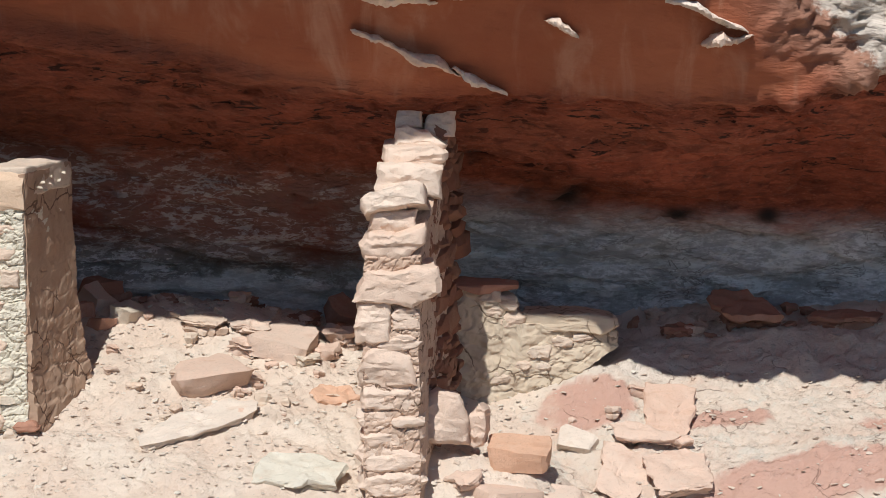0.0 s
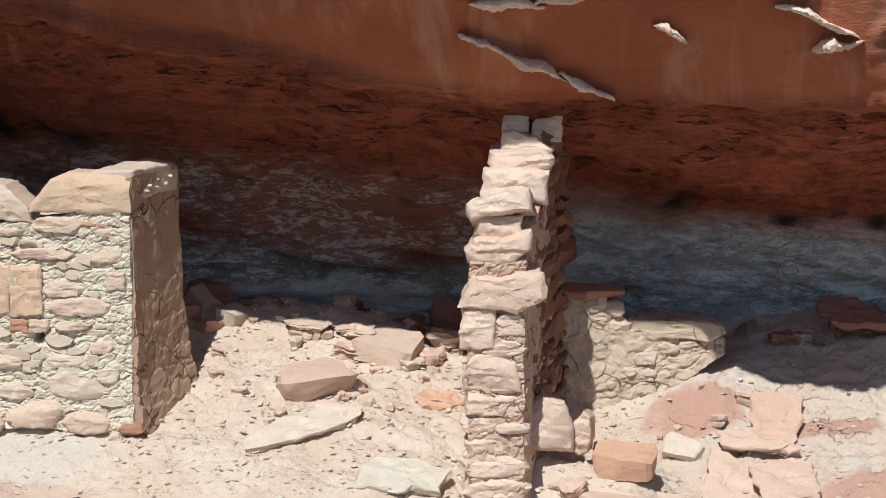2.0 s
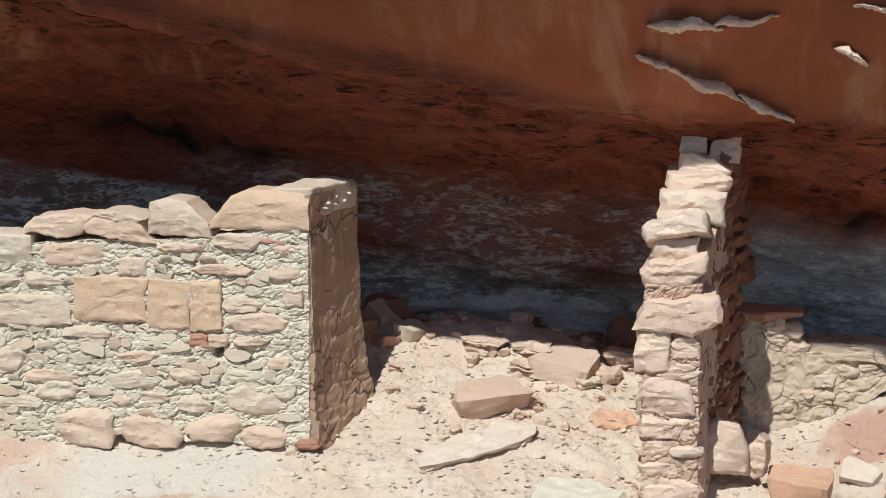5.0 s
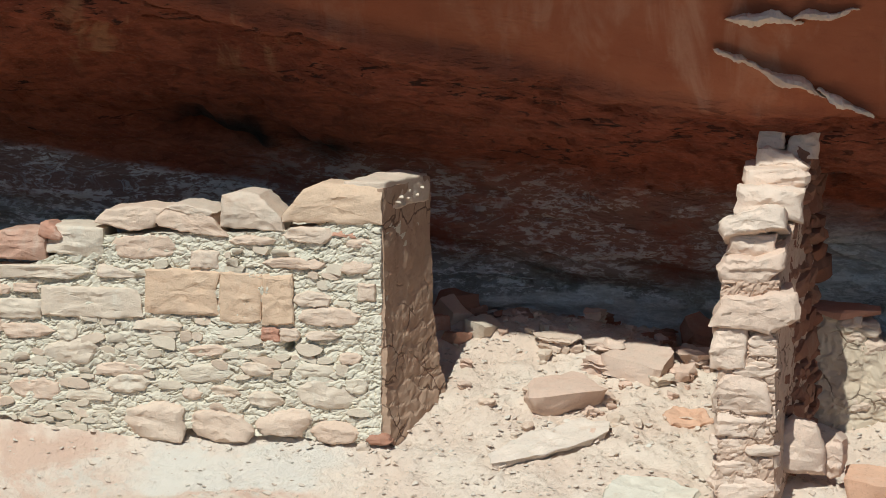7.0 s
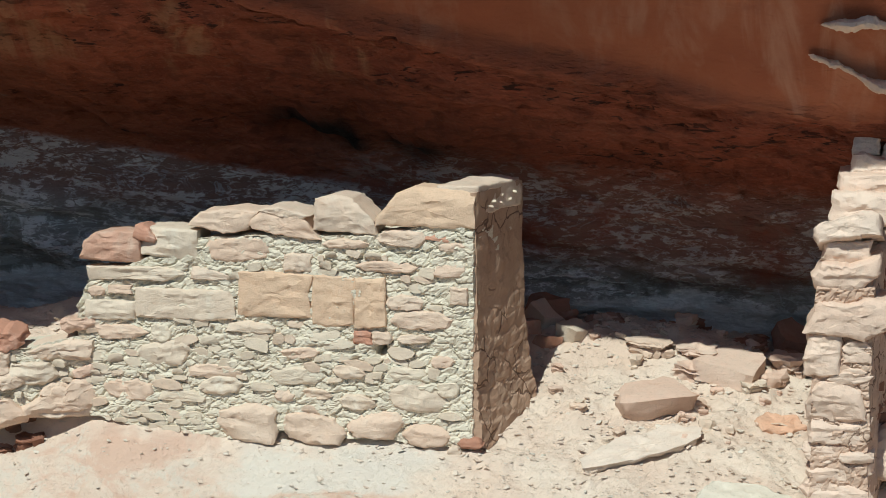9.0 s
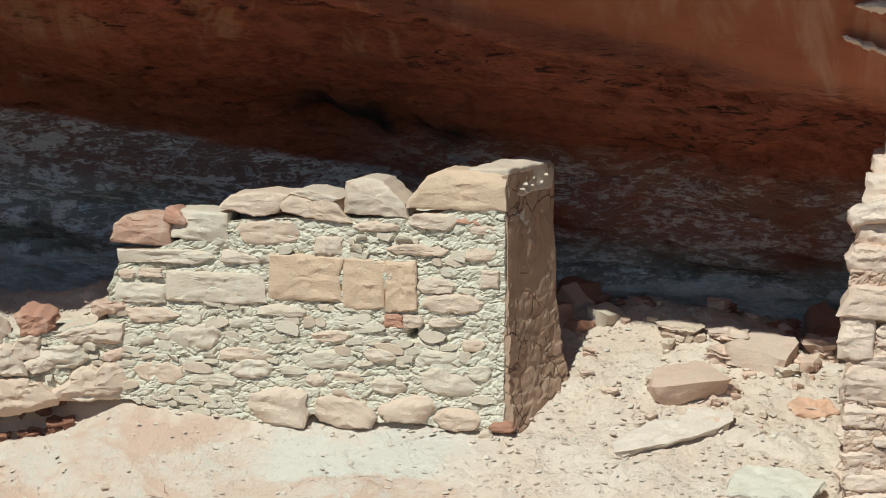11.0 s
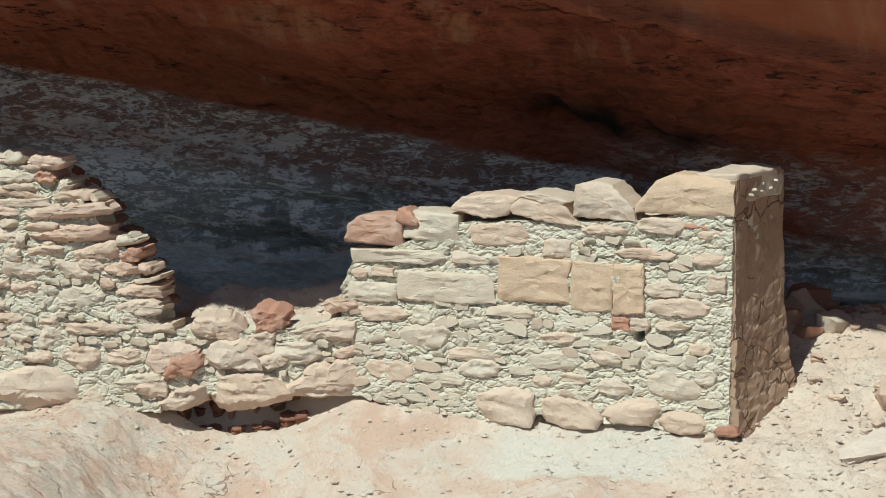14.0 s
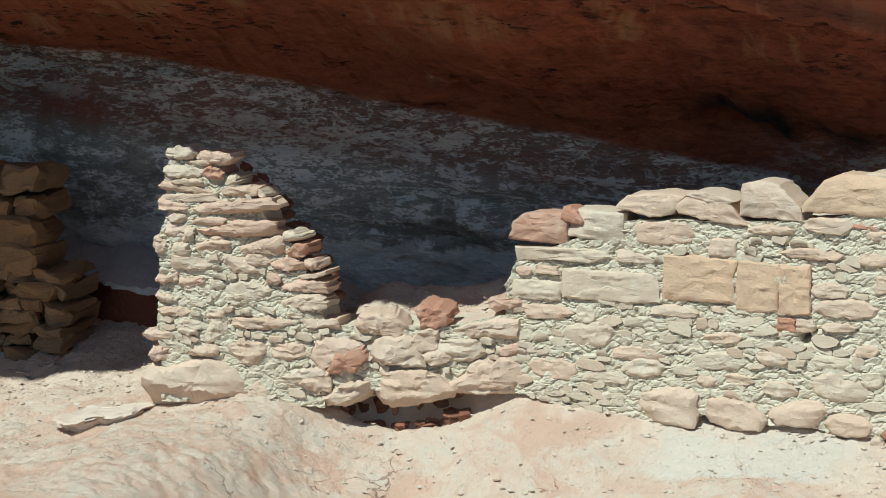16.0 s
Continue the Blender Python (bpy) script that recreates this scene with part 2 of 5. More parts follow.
def thing(name, place, label, category, group="", kind=""):
    e = new(name)
    e.empty_display_size = 0.1
    e.matrix_basis = Matrix.Translation(place)
    return tagged(e, label, category, group, kind)


def solid(name, verts, faces, material, label, category, group="", kind="", smooth=True):
    ob = new(name, mesh_of(name, verts, faces, smooth))
    ob.data.materials.append(material)
    return tagged(ob, label, category, group, kind)


# ---- materials ----
class Mat:
    """A node material with shortcuts for the nodes that stone and soil need."""

    def __init__(self, name, roughness=0.9):
        self.m = bpy.data.materials.new(name)
        self.m.use_nodes = True
        self.t = self.m.node_tree
        self.b = self.t.nodes["Principled BSDF"]
        self.b.inputs["Roughness"].default_value = roughness
        self.b.inputs["Specular IOR Level"].default_value = 0.25

    def n(self, kind, operation=None, feature=None, smooth=False, blend=None):
        node = self.t.nodes.new(kind)
        if operation:
            node.operation = operation
        if feature:
            node.feature = feature
        if smooth:
            node.interpolation_type = 'SMOOTHSTEP'
        if blend:
            node.data_type, node.blend_type = 'RGBA', blend
        return node

    def put(self, socket, v):
        if isinstance(v, bpy.types.NodeSocket):
            self.t.links.new(v, socket)
        elif isinstance(v, (tuple, list)) and len(v) == 3 and socket.type == 'RGBA':
            socket.default_value = (*v, 1)
        else:
            socket.default_value = v

    def place(self):
        return self.n("ShaderNodeNewGeometry").outputs["Position"]

    def local(self):
        c = self.place()
        r = self.n("ShaderNodeObjectInfo").outputs["Random"]
        s = self.n("ShaderNodeVectorMath", operation='MULTIPLY_ADD')
        cx = self.n("ShaderNodeCombineXYZ")
        for k in range(3):
            self.put(cx.inputs[k], r)
        self.put(s.inputs[0], cx.outputs[0])
        s.inputs[1].default_value = (37.0, 53.0, 71.0)
        self.put(s.inputs[2], c)
        return s.outputs[0]

    def scaled(self, v, s, turn=(0, 0, 0)):
        mp = self.n("ShaderNodeMapping")
        self.put(mp.inputs["Vector"], v)
        mp.inputs["Scale"].default_value = s
        mp.inputs["Rotation"].default_value = turn
        return mp.outputs[0]

    def noise(self, v, scale, detail=5.0, rough=0.55, distort=0.0):
        t = self.n("ShaderNodeTexNoise")
        self.put(t.inputs["Vector"], v)
        t.inputs["Scale"].default_value, t.inputs["Detail"].default_value = scale, detail
        t.inputs["Roughness"].default_value, t.inputs["Distortion"].default_value = rough, distort
        return t.outputs["Fac"]

    def voronoi(self, v, scale, feature='F1'):
        t = self.n("ShaderNodeTexVoronoi", feature=feature)
        self.put(t.inputs["Vector"], v)
        t.inputs["Scale"].default_value = scale
        return t.outputs["Distance"]

    def warp(self, v, scale, amount):
        t = self.n("ShaderNodeTexNoise")
        self.put(t.inputs["Vector"], v)
        t.inputs["Scale"].default_value, t.inputs["Detail"].default_value = scale, 4.0
        w = self.n("ShaderNodeVectorMath", operation='MULTIPLY_ADD')
        self.put(w.inputs[0], t.outputs["Color"])
        w.inputs[1].default_value = (amount, amount, amount)
        self.put(w.inputs[2], v)
        return w.outputs[0]

    def step(self, v, lo, hi, a=0.0, b=1.0):
        t = self.n("ShaderNodeMapRange", smooth=True)
        self.put(t.inputs[0], v)
        for k, x in enumerate((lo, hi, a, b)):
            t.inputs[k + 1].default_value = x
        return t.outputs[0]

    def math(self, op, a, b=0.0):
        t = self.n("ShaderNodeMath", operation=op)
        self.put(t.inputs[0], a)
        self.put(t.inputs[1], b)
        return t.outputs[0]

    def mix(self, f, a, b, how='MIX'):
        t = self.n("ShaderNodeMix", blend=how)
        self.put(t.inputs["Factor"], f)
        self.put(t.inputs[6], a)
        self.put(t.inputs[7], b)
        return t.outputs[2]

    def axis(self, v, k):
        t = self.n("ShaderNodeSeparateXYZ")
        self.put(t.inputs[0], v)
        return t.outputs[k]

    def random(self):
        return self.n("ShaderNodeObjectInfo").outputs["Random"]

    def island(self):
        return self.n("ShaderNodeNewGeometry").outputs["Random Per Island"]

    def done(self, colour, height=None, strength=0.4, distance=0.01, more=None, more_distance=0.003):
        self.put(self.b.inputs["Base Color"], colour)
        last = None
        for h, d in ((height, distance), (more, more_distance)):
            if h is not None:
                b = self.n("ShaderNodeBump")
                b.inputs["Strength"].default_value, b.inputs["Distance"].default_value = strength, d
                self.put(b.inputs["Height"], h)
                if last is not None:
                    self.put(b.inputs["Normal"], last)
                last = b.outputs[0]
        if last is not None:
            self.put(self.b.inputs["Normal"], last)
        return self.m


def stone_material(name, a, b, c, stain=0.35, joined=False):
    """Weathered sandstone in three tones, each piece its own, with pale drip stains and fine grain."""
    M = Mat(name)
    v = M.place() if joined else M.local()
    r = M.island() if joined else M.random()
    tone = M.mix(M.step(r, 0.0, 0.55), a, b)
    tone = M.mix(M.step(r, 0.55, 1.0), tone, c)
    tone = M.mix(M.math('MULTIPLY', M.step(M.noise(v, 9, 6, 0.6), 0.35, 0.75), 0.35), tone, tuple(min(1, x * 1.35) for x in a))
    tone = M.mix(M.math('MULTIPLY', M.step(M.noise(M.scaled(v, (11, 11, 4.5)), 1.0, 7, .65), 0.5, 0.72), stain), tone, (0.72, 0.69, 0.60))
    tone = M.mix(M.math('MULTIPLY', M.step(M.noise(v, 55, 4, 0.7), 0.52, 0.75), 0.4), tone, tuple(x * 0.6 for x in a))
    tone = M.mix(M.math('MULTIPLY', M.step(M.noise(M.scaled(v, (7, 7, 26)), 1.0, 6, .65, .6), 0.54, 0.70), 0.3), tone, tuple(x * k for x, k in zip(a, (.82, .66, .56))))
    grain = M.noise(M.scaled(v, (30, 30, 44)), 1.0, 8, 0.72, 0.3)
    return M.done(tone, grain, 0.7, 0.010, M.noise(v, 130, 4, 0.7), 0.003)


STONE = stone_material("tan_sandstone", (0.62, 0.465, 0.36), (0.635, 0.495, 0.39), (0.625, 0.515, 0.415), 0.2)
STONE_ORANGE = stone_material("orange_sandstone", (0.61, 0.435, 0.305), (0.62, 0.45, 0.32), (0.63, 0.47, 0.345), 0.12)
STONE_GREY = stone_material("limy_sandstone", (0.63, 0.535, 0.43), (0.62, 0.515, 0.41), (0.61, 0.48, 0.375), 0.45)
# red sandstone toned down in colour for stones lying in shade
STONE_RED_SHADE = stone_material("red_sandstone_shade", (0.34, 0.165, 0.11), (0.39, 0.205, 0.14), (0.42, 0.25, 0.18), 0.1)
STONE_PINK = stone_material("pink_sandstone", (0.60, 0.42, 0.325), (0.63, 0.47, 0.375), (0.65, 0.515, 0.42), 0.12)
CHINK = stone_material("chinking_stone", (0.62, 0.525, 0.415), (0.635, 0.555, 0.445), (0.61, 0.47, 0.365), 0.2)
CHINK_JOINED = stone_material("chinking_stone_joined", (0.62, 0.525, 0.415), (0.635, 0.555, 0.445), (0.61, 0.47, 0.365), 0.2, True)
STONE_PIER = stone_material("pale_pink_sandstone", (0.66, 0.49, 0.385), (0.70, 0.55, 0.445), (0.71, 0.585, 0.485), 0.15)
# brown stone, some of the west wall's shade put into its colour
STONE_BROWN = stone_material("brown_sandstone_shade", (0.27, 0.155, 0.078), (0.31, 0.185, 0.098), (0.29, 0.19, 0.115), 0.05)
# lighter copy of the red sandstone, toned for sunlit stones
STONE_RUST = stone_material("rust_sandstone", (0.48, 0.255, 0.18), (0.51, 0.29, 0.205), (0.53, 0.34, 0.255), 0.25)
# red sandstone with shade put into its colour, for shaded sides and hollows
STONE_DEEP_SHADE = stone_material("deep_shade_sandstone", (0.22, 0.10, 0.065), (0.27, 0.13, 0.085), (0.30, 0.165, 0.11), 0.05)
# ledge stone lightened in colour to stand in for grazing sun
LEDGE = stone_material("sunlit_ledge_sandstone", (0.68, 0.52, 0.42), (0.73, 0.60, 0.50), (0.77, 0.67, 0.58), 0.3)
GRAVEL = stone_material("gravel", (0.58, 0.47, 0.385), (0.63, 0.53, 0.44), (0.65, 0.60, 0.52), 0.1, True)
SALT = stone_material("salt_crusted_rock", (0.48, 0.48, 0.47), (0.55, 0.55, 0.55), (0.50, 0.49, 0.47), 0.2)
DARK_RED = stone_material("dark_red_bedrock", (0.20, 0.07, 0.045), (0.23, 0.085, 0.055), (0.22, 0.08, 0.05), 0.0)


def mortar_material():
    M = Mat("pale_mud_mortar", 0.95)
    v = M.place()
    c = M.mix(M.step(M.noise(v, 7, 5), 0.35, 0.7), (0.63, 0.57, 0.465), (0.66, 0.61, 0.50))
    c = M.mix(M.math('MULTIPLY', M.step(M.noise(v, 26, 5, 0.6), 0.5, 0.72), 0.5), c, (0.57, 0.495, 0.41))
    c = M.mix(M.math('MULTIPLY', M.step(M.noise(v, 3, 3), 0.55, 0.7), 0.4), c, (0.60, 0.57, 0.47))
    return M.done(c, M.noise(v, 34, 6, 0.65), 0.55, 0.010, M.noise(v, 110, 5, 0.7), 0.004)


def plaster_material(name, a, b, d):
    M = Mat(name, 0.95)
    v = M.place()
    c = M.mix(M.step(M.noise(v, 4, 5), 0.35, 0.7), a, b)
    c = M.mix(M.math('MULTIPLY', M.step(M.noise(M.scaled(v, (9, 9, 2)), 1.0, 5), 0.5, 0.7), 0.4), c, d)
    web = M.voronoi(M.warp(v, 6.0, 0.12), 6.5, 'DISTANCE_TO_EDGE')
    crack = M.math('MULTIPLY', M.step(web, 0.035, 0.012), M.step(M.noise(v, 3.1, 4), 0.47, 0.56))
    c = M.mix(crack, c, tuple(0.5 * k for k in d))
    return M.done(c, M.math('SUBTRACT', M.noise(v, 16, 7, 0.7), crack), 0.6, 0.009, M.noise(v, 110, 4, 0.7), 0.004)


def soil_material():
    M = Mat("pink_sand", 0.97)
    v = M.place()
    x, y = M.axis(v, 0), M.axis(v, 1)
    sand = M.mix(M.step(M.noise(v, 2.2, 5), 0.35, 0.68), (0.745, 0.59, 0.475), (0.79, 0.67, 0.555))
    sand = M.mix(M.math('MULTIPLY', M.step(M.noise(v, 30, 5, 0.7), 0.5, 0.75), 0.45), sand, (0.60, 0.46, 0.36))
    sand = M.mix(M.math('MULTIPLY', M.step(M.noise(v, 75, 3, 0.7), 0.58, 0.72), 0.5), sand, (0.70, 0.62, 0.53))
    # bare rock shelf: cream and pink swirls
    swirl = M.noise(M.scaled(v, (2.2, 3.0, 4.5), (0.3, 0.2, 0.5)), 1.0, 9, 0.68, 0.9)
    shelf = M.mix(M.step(swirl, 0.44, 0.64), (0.73, 0.61, 0.505), (0.69, 0.525, 0.42))
    shelf = M.mix(M.math('MULTIPLY', M.step(M.noise(v, 6.5, 7, 0.7), 0.52, 0.60), 0.7), shelf, (0.68, 0.615, 0.53))
    shelf = M.mix(M.math('MULTIPLY', M.step(M.noise(v, 38, 5, 0.7), 0.55, 0.72), 0.5), shelf, (0.49, 0.375, 0.29))
    ragged = M.math('MULTIPLY', M.math('SUBTRACT', M.noise(v, 4.5, 7, 0.65), 0.5), 1.3)
    blush = 0.0
    for cx, cy, rx, ry in ((.75, 11.76, .27, .17), (1.47, 11.64, .24, .10), (1.85, 11.08, .62, .17), (2.3, 11.5, .2, .1)):
        far = M.math('ADD', M.math('POWER', M.math('DIVIDE', M.math('SUBTRACT', x, cx), rx), 2.0), M.math('POWER', M.math('ABSOLUTE', M.math('DIVIDE', M.math('SUBTRACT', y, cy), ry)), 2.0))
        blush = M.math('MAXIMUM', blush, M.step(M.math('ADD', far, ragged), 1.15, 0.65))
    shelf = M.mix(M.math('MULTIPLY', blush, 0.8), shelf, (0.58, 0.325, 0.25))
    crest = M.math('MULTIPLY', M.step(M.math('ADD', x, M.math('MULTIPLY', ragged, .15)), .3, .5), M.step(M.math('ADD', y, M.math('MULTIPLY', ragged, .12)), 11.86, 11.95))
    shelf = M.mix(M.math('MULTIPLY', M.math('MULTIPLY', crest, M.step(x, 1.3, 1.0)), 0.8), shelf, (0.74, 0.65, 0.56))
    patch = M.math('MULTIPLY', M.step(M.noise(M.scaled(v, (2.0, 3.4, 3)), 1.0, 9, 0.7, 1.2), 0.46, 0.60), M.step(x, -1.8, -2.2))
    shelf = M.mix(M.math('MULTIPLY', patch, 0.8), shelf, (0.66, 0.45, 0.345))
    under_wall = M.math('MULTIPLY', M.math('MULTIPLY', M.step(x, -3.35, -3.05), M.step(x, -1.95, -2.25)), M.step(M.math('ADD', y, M.math('MULTIPLY', M.noise(v, 4, 6, 0.6), 0.3)), 10.86, 10.92))
    shelf = M.mix(M.math('MULTIPLY', under_wall, 0.85), shelf, (0.73, 0.68, 0.60))
    flake = M.noise(v, 8, 8, 0.7, 0.3)
    chip = M.noise(v, 40, 6, 0.7, 0.3)
    web = M.voronoi(M.warp(M.scaled(v, (1.0, 1.7, 1.0)), 2.6, 0.5), 2.3, 'DISTANCE_TO_EDGE')
    crack = M.math('MULTIPLY', M.step(web, 0.010, 0.003), M.step(M.noise(v, 2.4, 4), 0.55, 0.61))
    shelf = M.mix(M.math('MULTIPLY', crack, 0.6), shelf, (0.25, 0.14, 0.10))
    edge = M.math('ADD', M.math('MULTIPLY', M.noise(v, 5, 5), 0.7), -0.35)
    left = M.math('MULTIPLY', M.step(M.math('ADD', x, edge), -2.35, -2.0, 1, 0), M.step(M.math('ADD', y, edge), 10.95, 11.15, 1, 0))
    right = M.step(M.math('ADD', x, edge), 0.35, 0.6)
    bare = M.math('MAXIMUM', left, right)
    c = M.mix(bare, sand, shelf)
    # unseen dark soil before the shelf, added to cut light bounced onto the cliff
    unseen_soil = M.mix(M.step(M.noise(v, 0.8, 5), 0.42, 0.62), (0.17, 0.12, 0.08), (0.07, 0.075, 0.04))
    c = M.mix(M.step(M.math('ADD', y, edge), 8.2, 8.7), unseen_soil, c)
    grit = M.noise(v, 42, 6, 0.72)
    relief = M.math('ADD', crack, M.math('ADD', M.math('MULTIPLY', flake, 0.5), M.math('MULTIPLY', chip, 0.35)))
    return M.done(c, M.math('SUBTRACT', M.math('SUBTRACT', grit, M.math('MULTIPLY', chip, 0.25)), M.math('MULTIPLY', relief, bare)), 0.75, 0.020, M.noise(v, 150, 4, 0.75), 0.006)


def cliff_material():
    M = Mat("red_cliff_sandstone", 0.9)
    v = M.place()
    x, y, z = (M.axis(v, k) for k in range(3))
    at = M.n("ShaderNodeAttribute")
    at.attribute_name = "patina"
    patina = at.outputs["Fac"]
    wob = M.math('MULTIPLY', M.math('SUBTRACT', M.noise(M.scaled(v, (0.9, 0.9, 2.0)), 1.0, 6, 0.6), 0.5), 0.45)
    calm = M.step(x, -2.2, -3.3)
    wob = M.math('MULTIPLY', wob, M.math('SUBTRACT', 1.0, M.math('MULTIPLY', calm, 0.8)))
    bed = M.math('ADD', M.math('ADD', z, M.math('MULTIPLY', x, 0.075)), wob)
    dark_bed = M.math('ADD', M.math('ADD', z, M.math('MULTIPLY', x, 0.142)), wob)
    dip = M.scaled(v, (2.6, 2.6, 7.0), (0.0, 0.12, 0.0))
    streak = M.noise(dip, 1.5, 9, 0.72, 0.4)
    red = M.mix(M.step(streak, 0.36, 0.66), (0.23, 0.056, 0.030), (0.42, 0.115, 0.060))
    red = M.mix(M.math('MULTIPLY', M.step(M.noise(v, 1.1, 4), 0.48, 0.72), 0.6), red, (0.34, 0.115, 0.062))
    red = M.mix(M.math('MULTIPLY', M.step(M.noise(M.scaled(v, (9, 9, 30), (0, .1, 0)), 1.0, 6, 0.7), 0.58, 0.72), 0.5), red, (0.36, 0.20, 0.13))
    mottle = M.noise(M.scaled(v, (11, 11, 20), (0, .14, 0)), 1.0, 8, 0.75, 0.2)
    red = M.mix(M.math('MULTIPLY', M.step(mottle, 0.40, 0.28), 0.75), red, (0.10, 0.026, 0.015))
    red = M.mix(M.math('MULTIPLY', M.step(mottle, 0.58, 0.70), 0.6), red, (0.50, 0.20, 0.115))
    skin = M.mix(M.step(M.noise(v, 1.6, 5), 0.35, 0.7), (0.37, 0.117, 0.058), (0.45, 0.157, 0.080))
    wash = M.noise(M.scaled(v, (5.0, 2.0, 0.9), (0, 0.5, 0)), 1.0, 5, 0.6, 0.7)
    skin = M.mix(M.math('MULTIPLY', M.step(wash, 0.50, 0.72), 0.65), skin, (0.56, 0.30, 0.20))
    # light falling off to the west, painted as a darker face colour
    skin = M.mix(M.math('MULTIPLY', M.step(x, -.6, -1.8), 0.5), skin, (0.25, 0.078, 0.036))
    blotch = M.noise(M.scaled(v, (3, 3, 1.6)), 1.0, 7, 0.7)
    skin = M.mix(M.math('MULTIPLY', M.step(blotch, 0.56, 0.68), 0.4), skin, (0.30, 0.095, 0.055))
    broad = M.noise(M.scaled(v, (2.4, 2.4, 8.0), (0, 0.18, 0)), 1.0, 8, 0.62, 1.1)
    thin = M.noise(M.scaled(v, (11, 11, 34), (0, 0.18, 0)), 1.0, 8, 0.74, 0.7)
    flecks = M.math('ADD', M.math('MULTIPLY', broad, 0.42), M.math('MULTIPLY', thin, 0.58))
    swirl = M.math('ABSOLUTE', M.math('SUBTRACT', M.noise(M.scaled(v, (3.2, 3.2, 8.5), (0, 0.18, 0)), 1.0, 5, 0.58, 1.5), 0.5))
    swirl = M.math('MULTIPLY', M.step(swirl, 0.024, 0.006), M.step(M.noise(v, 1.9, 4), 0.42, 0.58))
    scales = M.voronoi(M.warp(M.scaled(v, (10, 10, 25), (0, 0.16, 0)), 1.3, 1.1), 1.0)
    fine = M.voronoi(M.warp(M.scaled(v, (26, 26, 60), (0, 0.16, 0)), 1.1, 1.2), 1.0)
    flecks = M.math('ADD', flecks, M.math('MULTIPLY', M.math('SUBTRACT', fine, 0.45), 0.07))
    red = M.mix(M.math('MULTIPLY', M.step(scales, 0.55, 0.85), 0.55), red, (0.13, 0.034, 0.020))
    red = M.mix(M.math('MULTIPLY', M.step(fine, 0.34, 0.12), 0.35), red, (0.46, 0.18, 0.11))
    # ceiling brightness put into the colour: darker middle stretch, lighter west
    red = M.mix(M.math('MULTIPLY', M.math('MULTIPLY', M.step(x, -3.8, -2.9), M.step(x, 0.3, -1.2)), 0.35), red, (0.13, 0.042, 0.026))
    red = M.mix(M.math('MULTIPLY', M.step(x, -3.2, -4.6), 0.35), red, (0.40, 0.135, 0.066))
    seep = M.noise(M.scaled(v, (3.6, 1.2, 0.9), (0, 0.6, 0)), 1.0, 5, 0.6, 0.5)
    high = M.math('MULTIPLY', M.step(z, 2.28, 2.5), M.step(x, -1.6, -2.6))
    red = M.mix(M.math('MULTIPLY', M.math('MULTIPLY', M.step(seep, 0.52, 0.66), high), 0.6), red, (0.50, 0.27, 0.14))
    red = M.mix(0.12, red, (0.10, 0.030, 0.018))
    plum = M.mix(M.step(flecks, 0.51, 0.565), (0.27, 0.135, 0.105), (0.52, 0.44, 0.41))
    plum = M.mix(M.math('MULTIPLY', swirl, 0.7), plum, (0.50, 0.46, 0.44))
    plum = M.mix(M.step(M.noise(v, 2.3, 5, 0.65), 0.5, 0.66), plum, (0.28, 0.095, 0.065))
    pale = M.mix(M.step(flecks, 0.45, 0.57), (0.52, 0.52, 0.52), (0.86, 0.86, 0.86))
    pale = M.mix(M.math('MULTIPLY', swirl, 0.75), pale, (0.24, 0.23, 0.22))
    pale = M.mix(M.math('MULTIPLY', M.step(M.noise(v, 2.7, 6, 0.68), 0.54, 0.66), 0.4), pale, (0.22, 0.22, 0.19))
    east = M.step(x, -0.7, 0.4)
    west = M.mix(M.step(flecks, 0.485, 0.55), (0.37, 0.36, 0.34), (0.88, 0.87, 0.86))
    west = M.mix(M.math('MULTIPLY', swirl, 0.6), west, (0.78, 0.78, 0.77))
    west = M.mix(M.math('MULTIPLY', M.step(M.noise(v, 2.3, 7, 0.7, 0.4), 0.50, 0.60), 0.75), west, (0.24, 0.23, 0.19))
    pale = M.mix(east, west, pale)
    bed_mid = M.math('ADD', bed, M.math('MULTIPLY', M.math('MULTIPLY', M.step(x, -2.7, -2.0), M.math('SUBTRACT', 1.0, east)), 0.10))
    c = M.mix(M.math('MULTIPLY', M.step(bed_mid, 1.14, 1.36), M.math('SUBTRACT', 1.0, east)), pale, plum)
    grey = M.mix(M.step(flecks, 0.485, 0.55), (0.29, 0.19, 0.16), (0.86, 0.82, 0.78))
    grey = M.mix(M.math('MULTIPLY', swirl, 0.6), grey, (0.62, 0.61, 0.62))
    c = M.mix(M.math('MULTIPLY', calm, 0.7), c, M.mix(M.step(dark_bed, 0.75, 1.15), c, grey))
    top = M.mix(calm, M.step(M.math('ADD', bed, M.math('MULTIPLY', east, 0.13)), 1.50, 1.80), M.step(dark_bed, 1.22, 1.28))
    c = M.mix(top, c, red)
    lobes = M.math('MULTIPLY', M.math('SUBTRACT', M.noise(M.scaled(v, (3.2, 3.2, 3.2)), 1.0, 5, 0.6, 0.4), 0.5), 0.42)
    crust = M.step(M.math('SUBTRACT', M.math('ADD', z, lobes), M.step(x, -3.0, -4.2, 1.07, 1.17)), 0.014, -0.014)
    crust = M.math('MULTIPLY', crust, M.math('SUBTRACT', 1.0, east))
    c = M.mix(M.math('MULTIPLY', crust, 0.85), c, M.mix(M.step(thin, 0.4, 0.62), (0.68, 0.67, 0.645), (0.88, 0.87, 0.84)))
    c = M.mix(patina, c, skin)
    broken = M.n('ShaderNodeAttribute')
    broken.attribute_name = 'fresh'
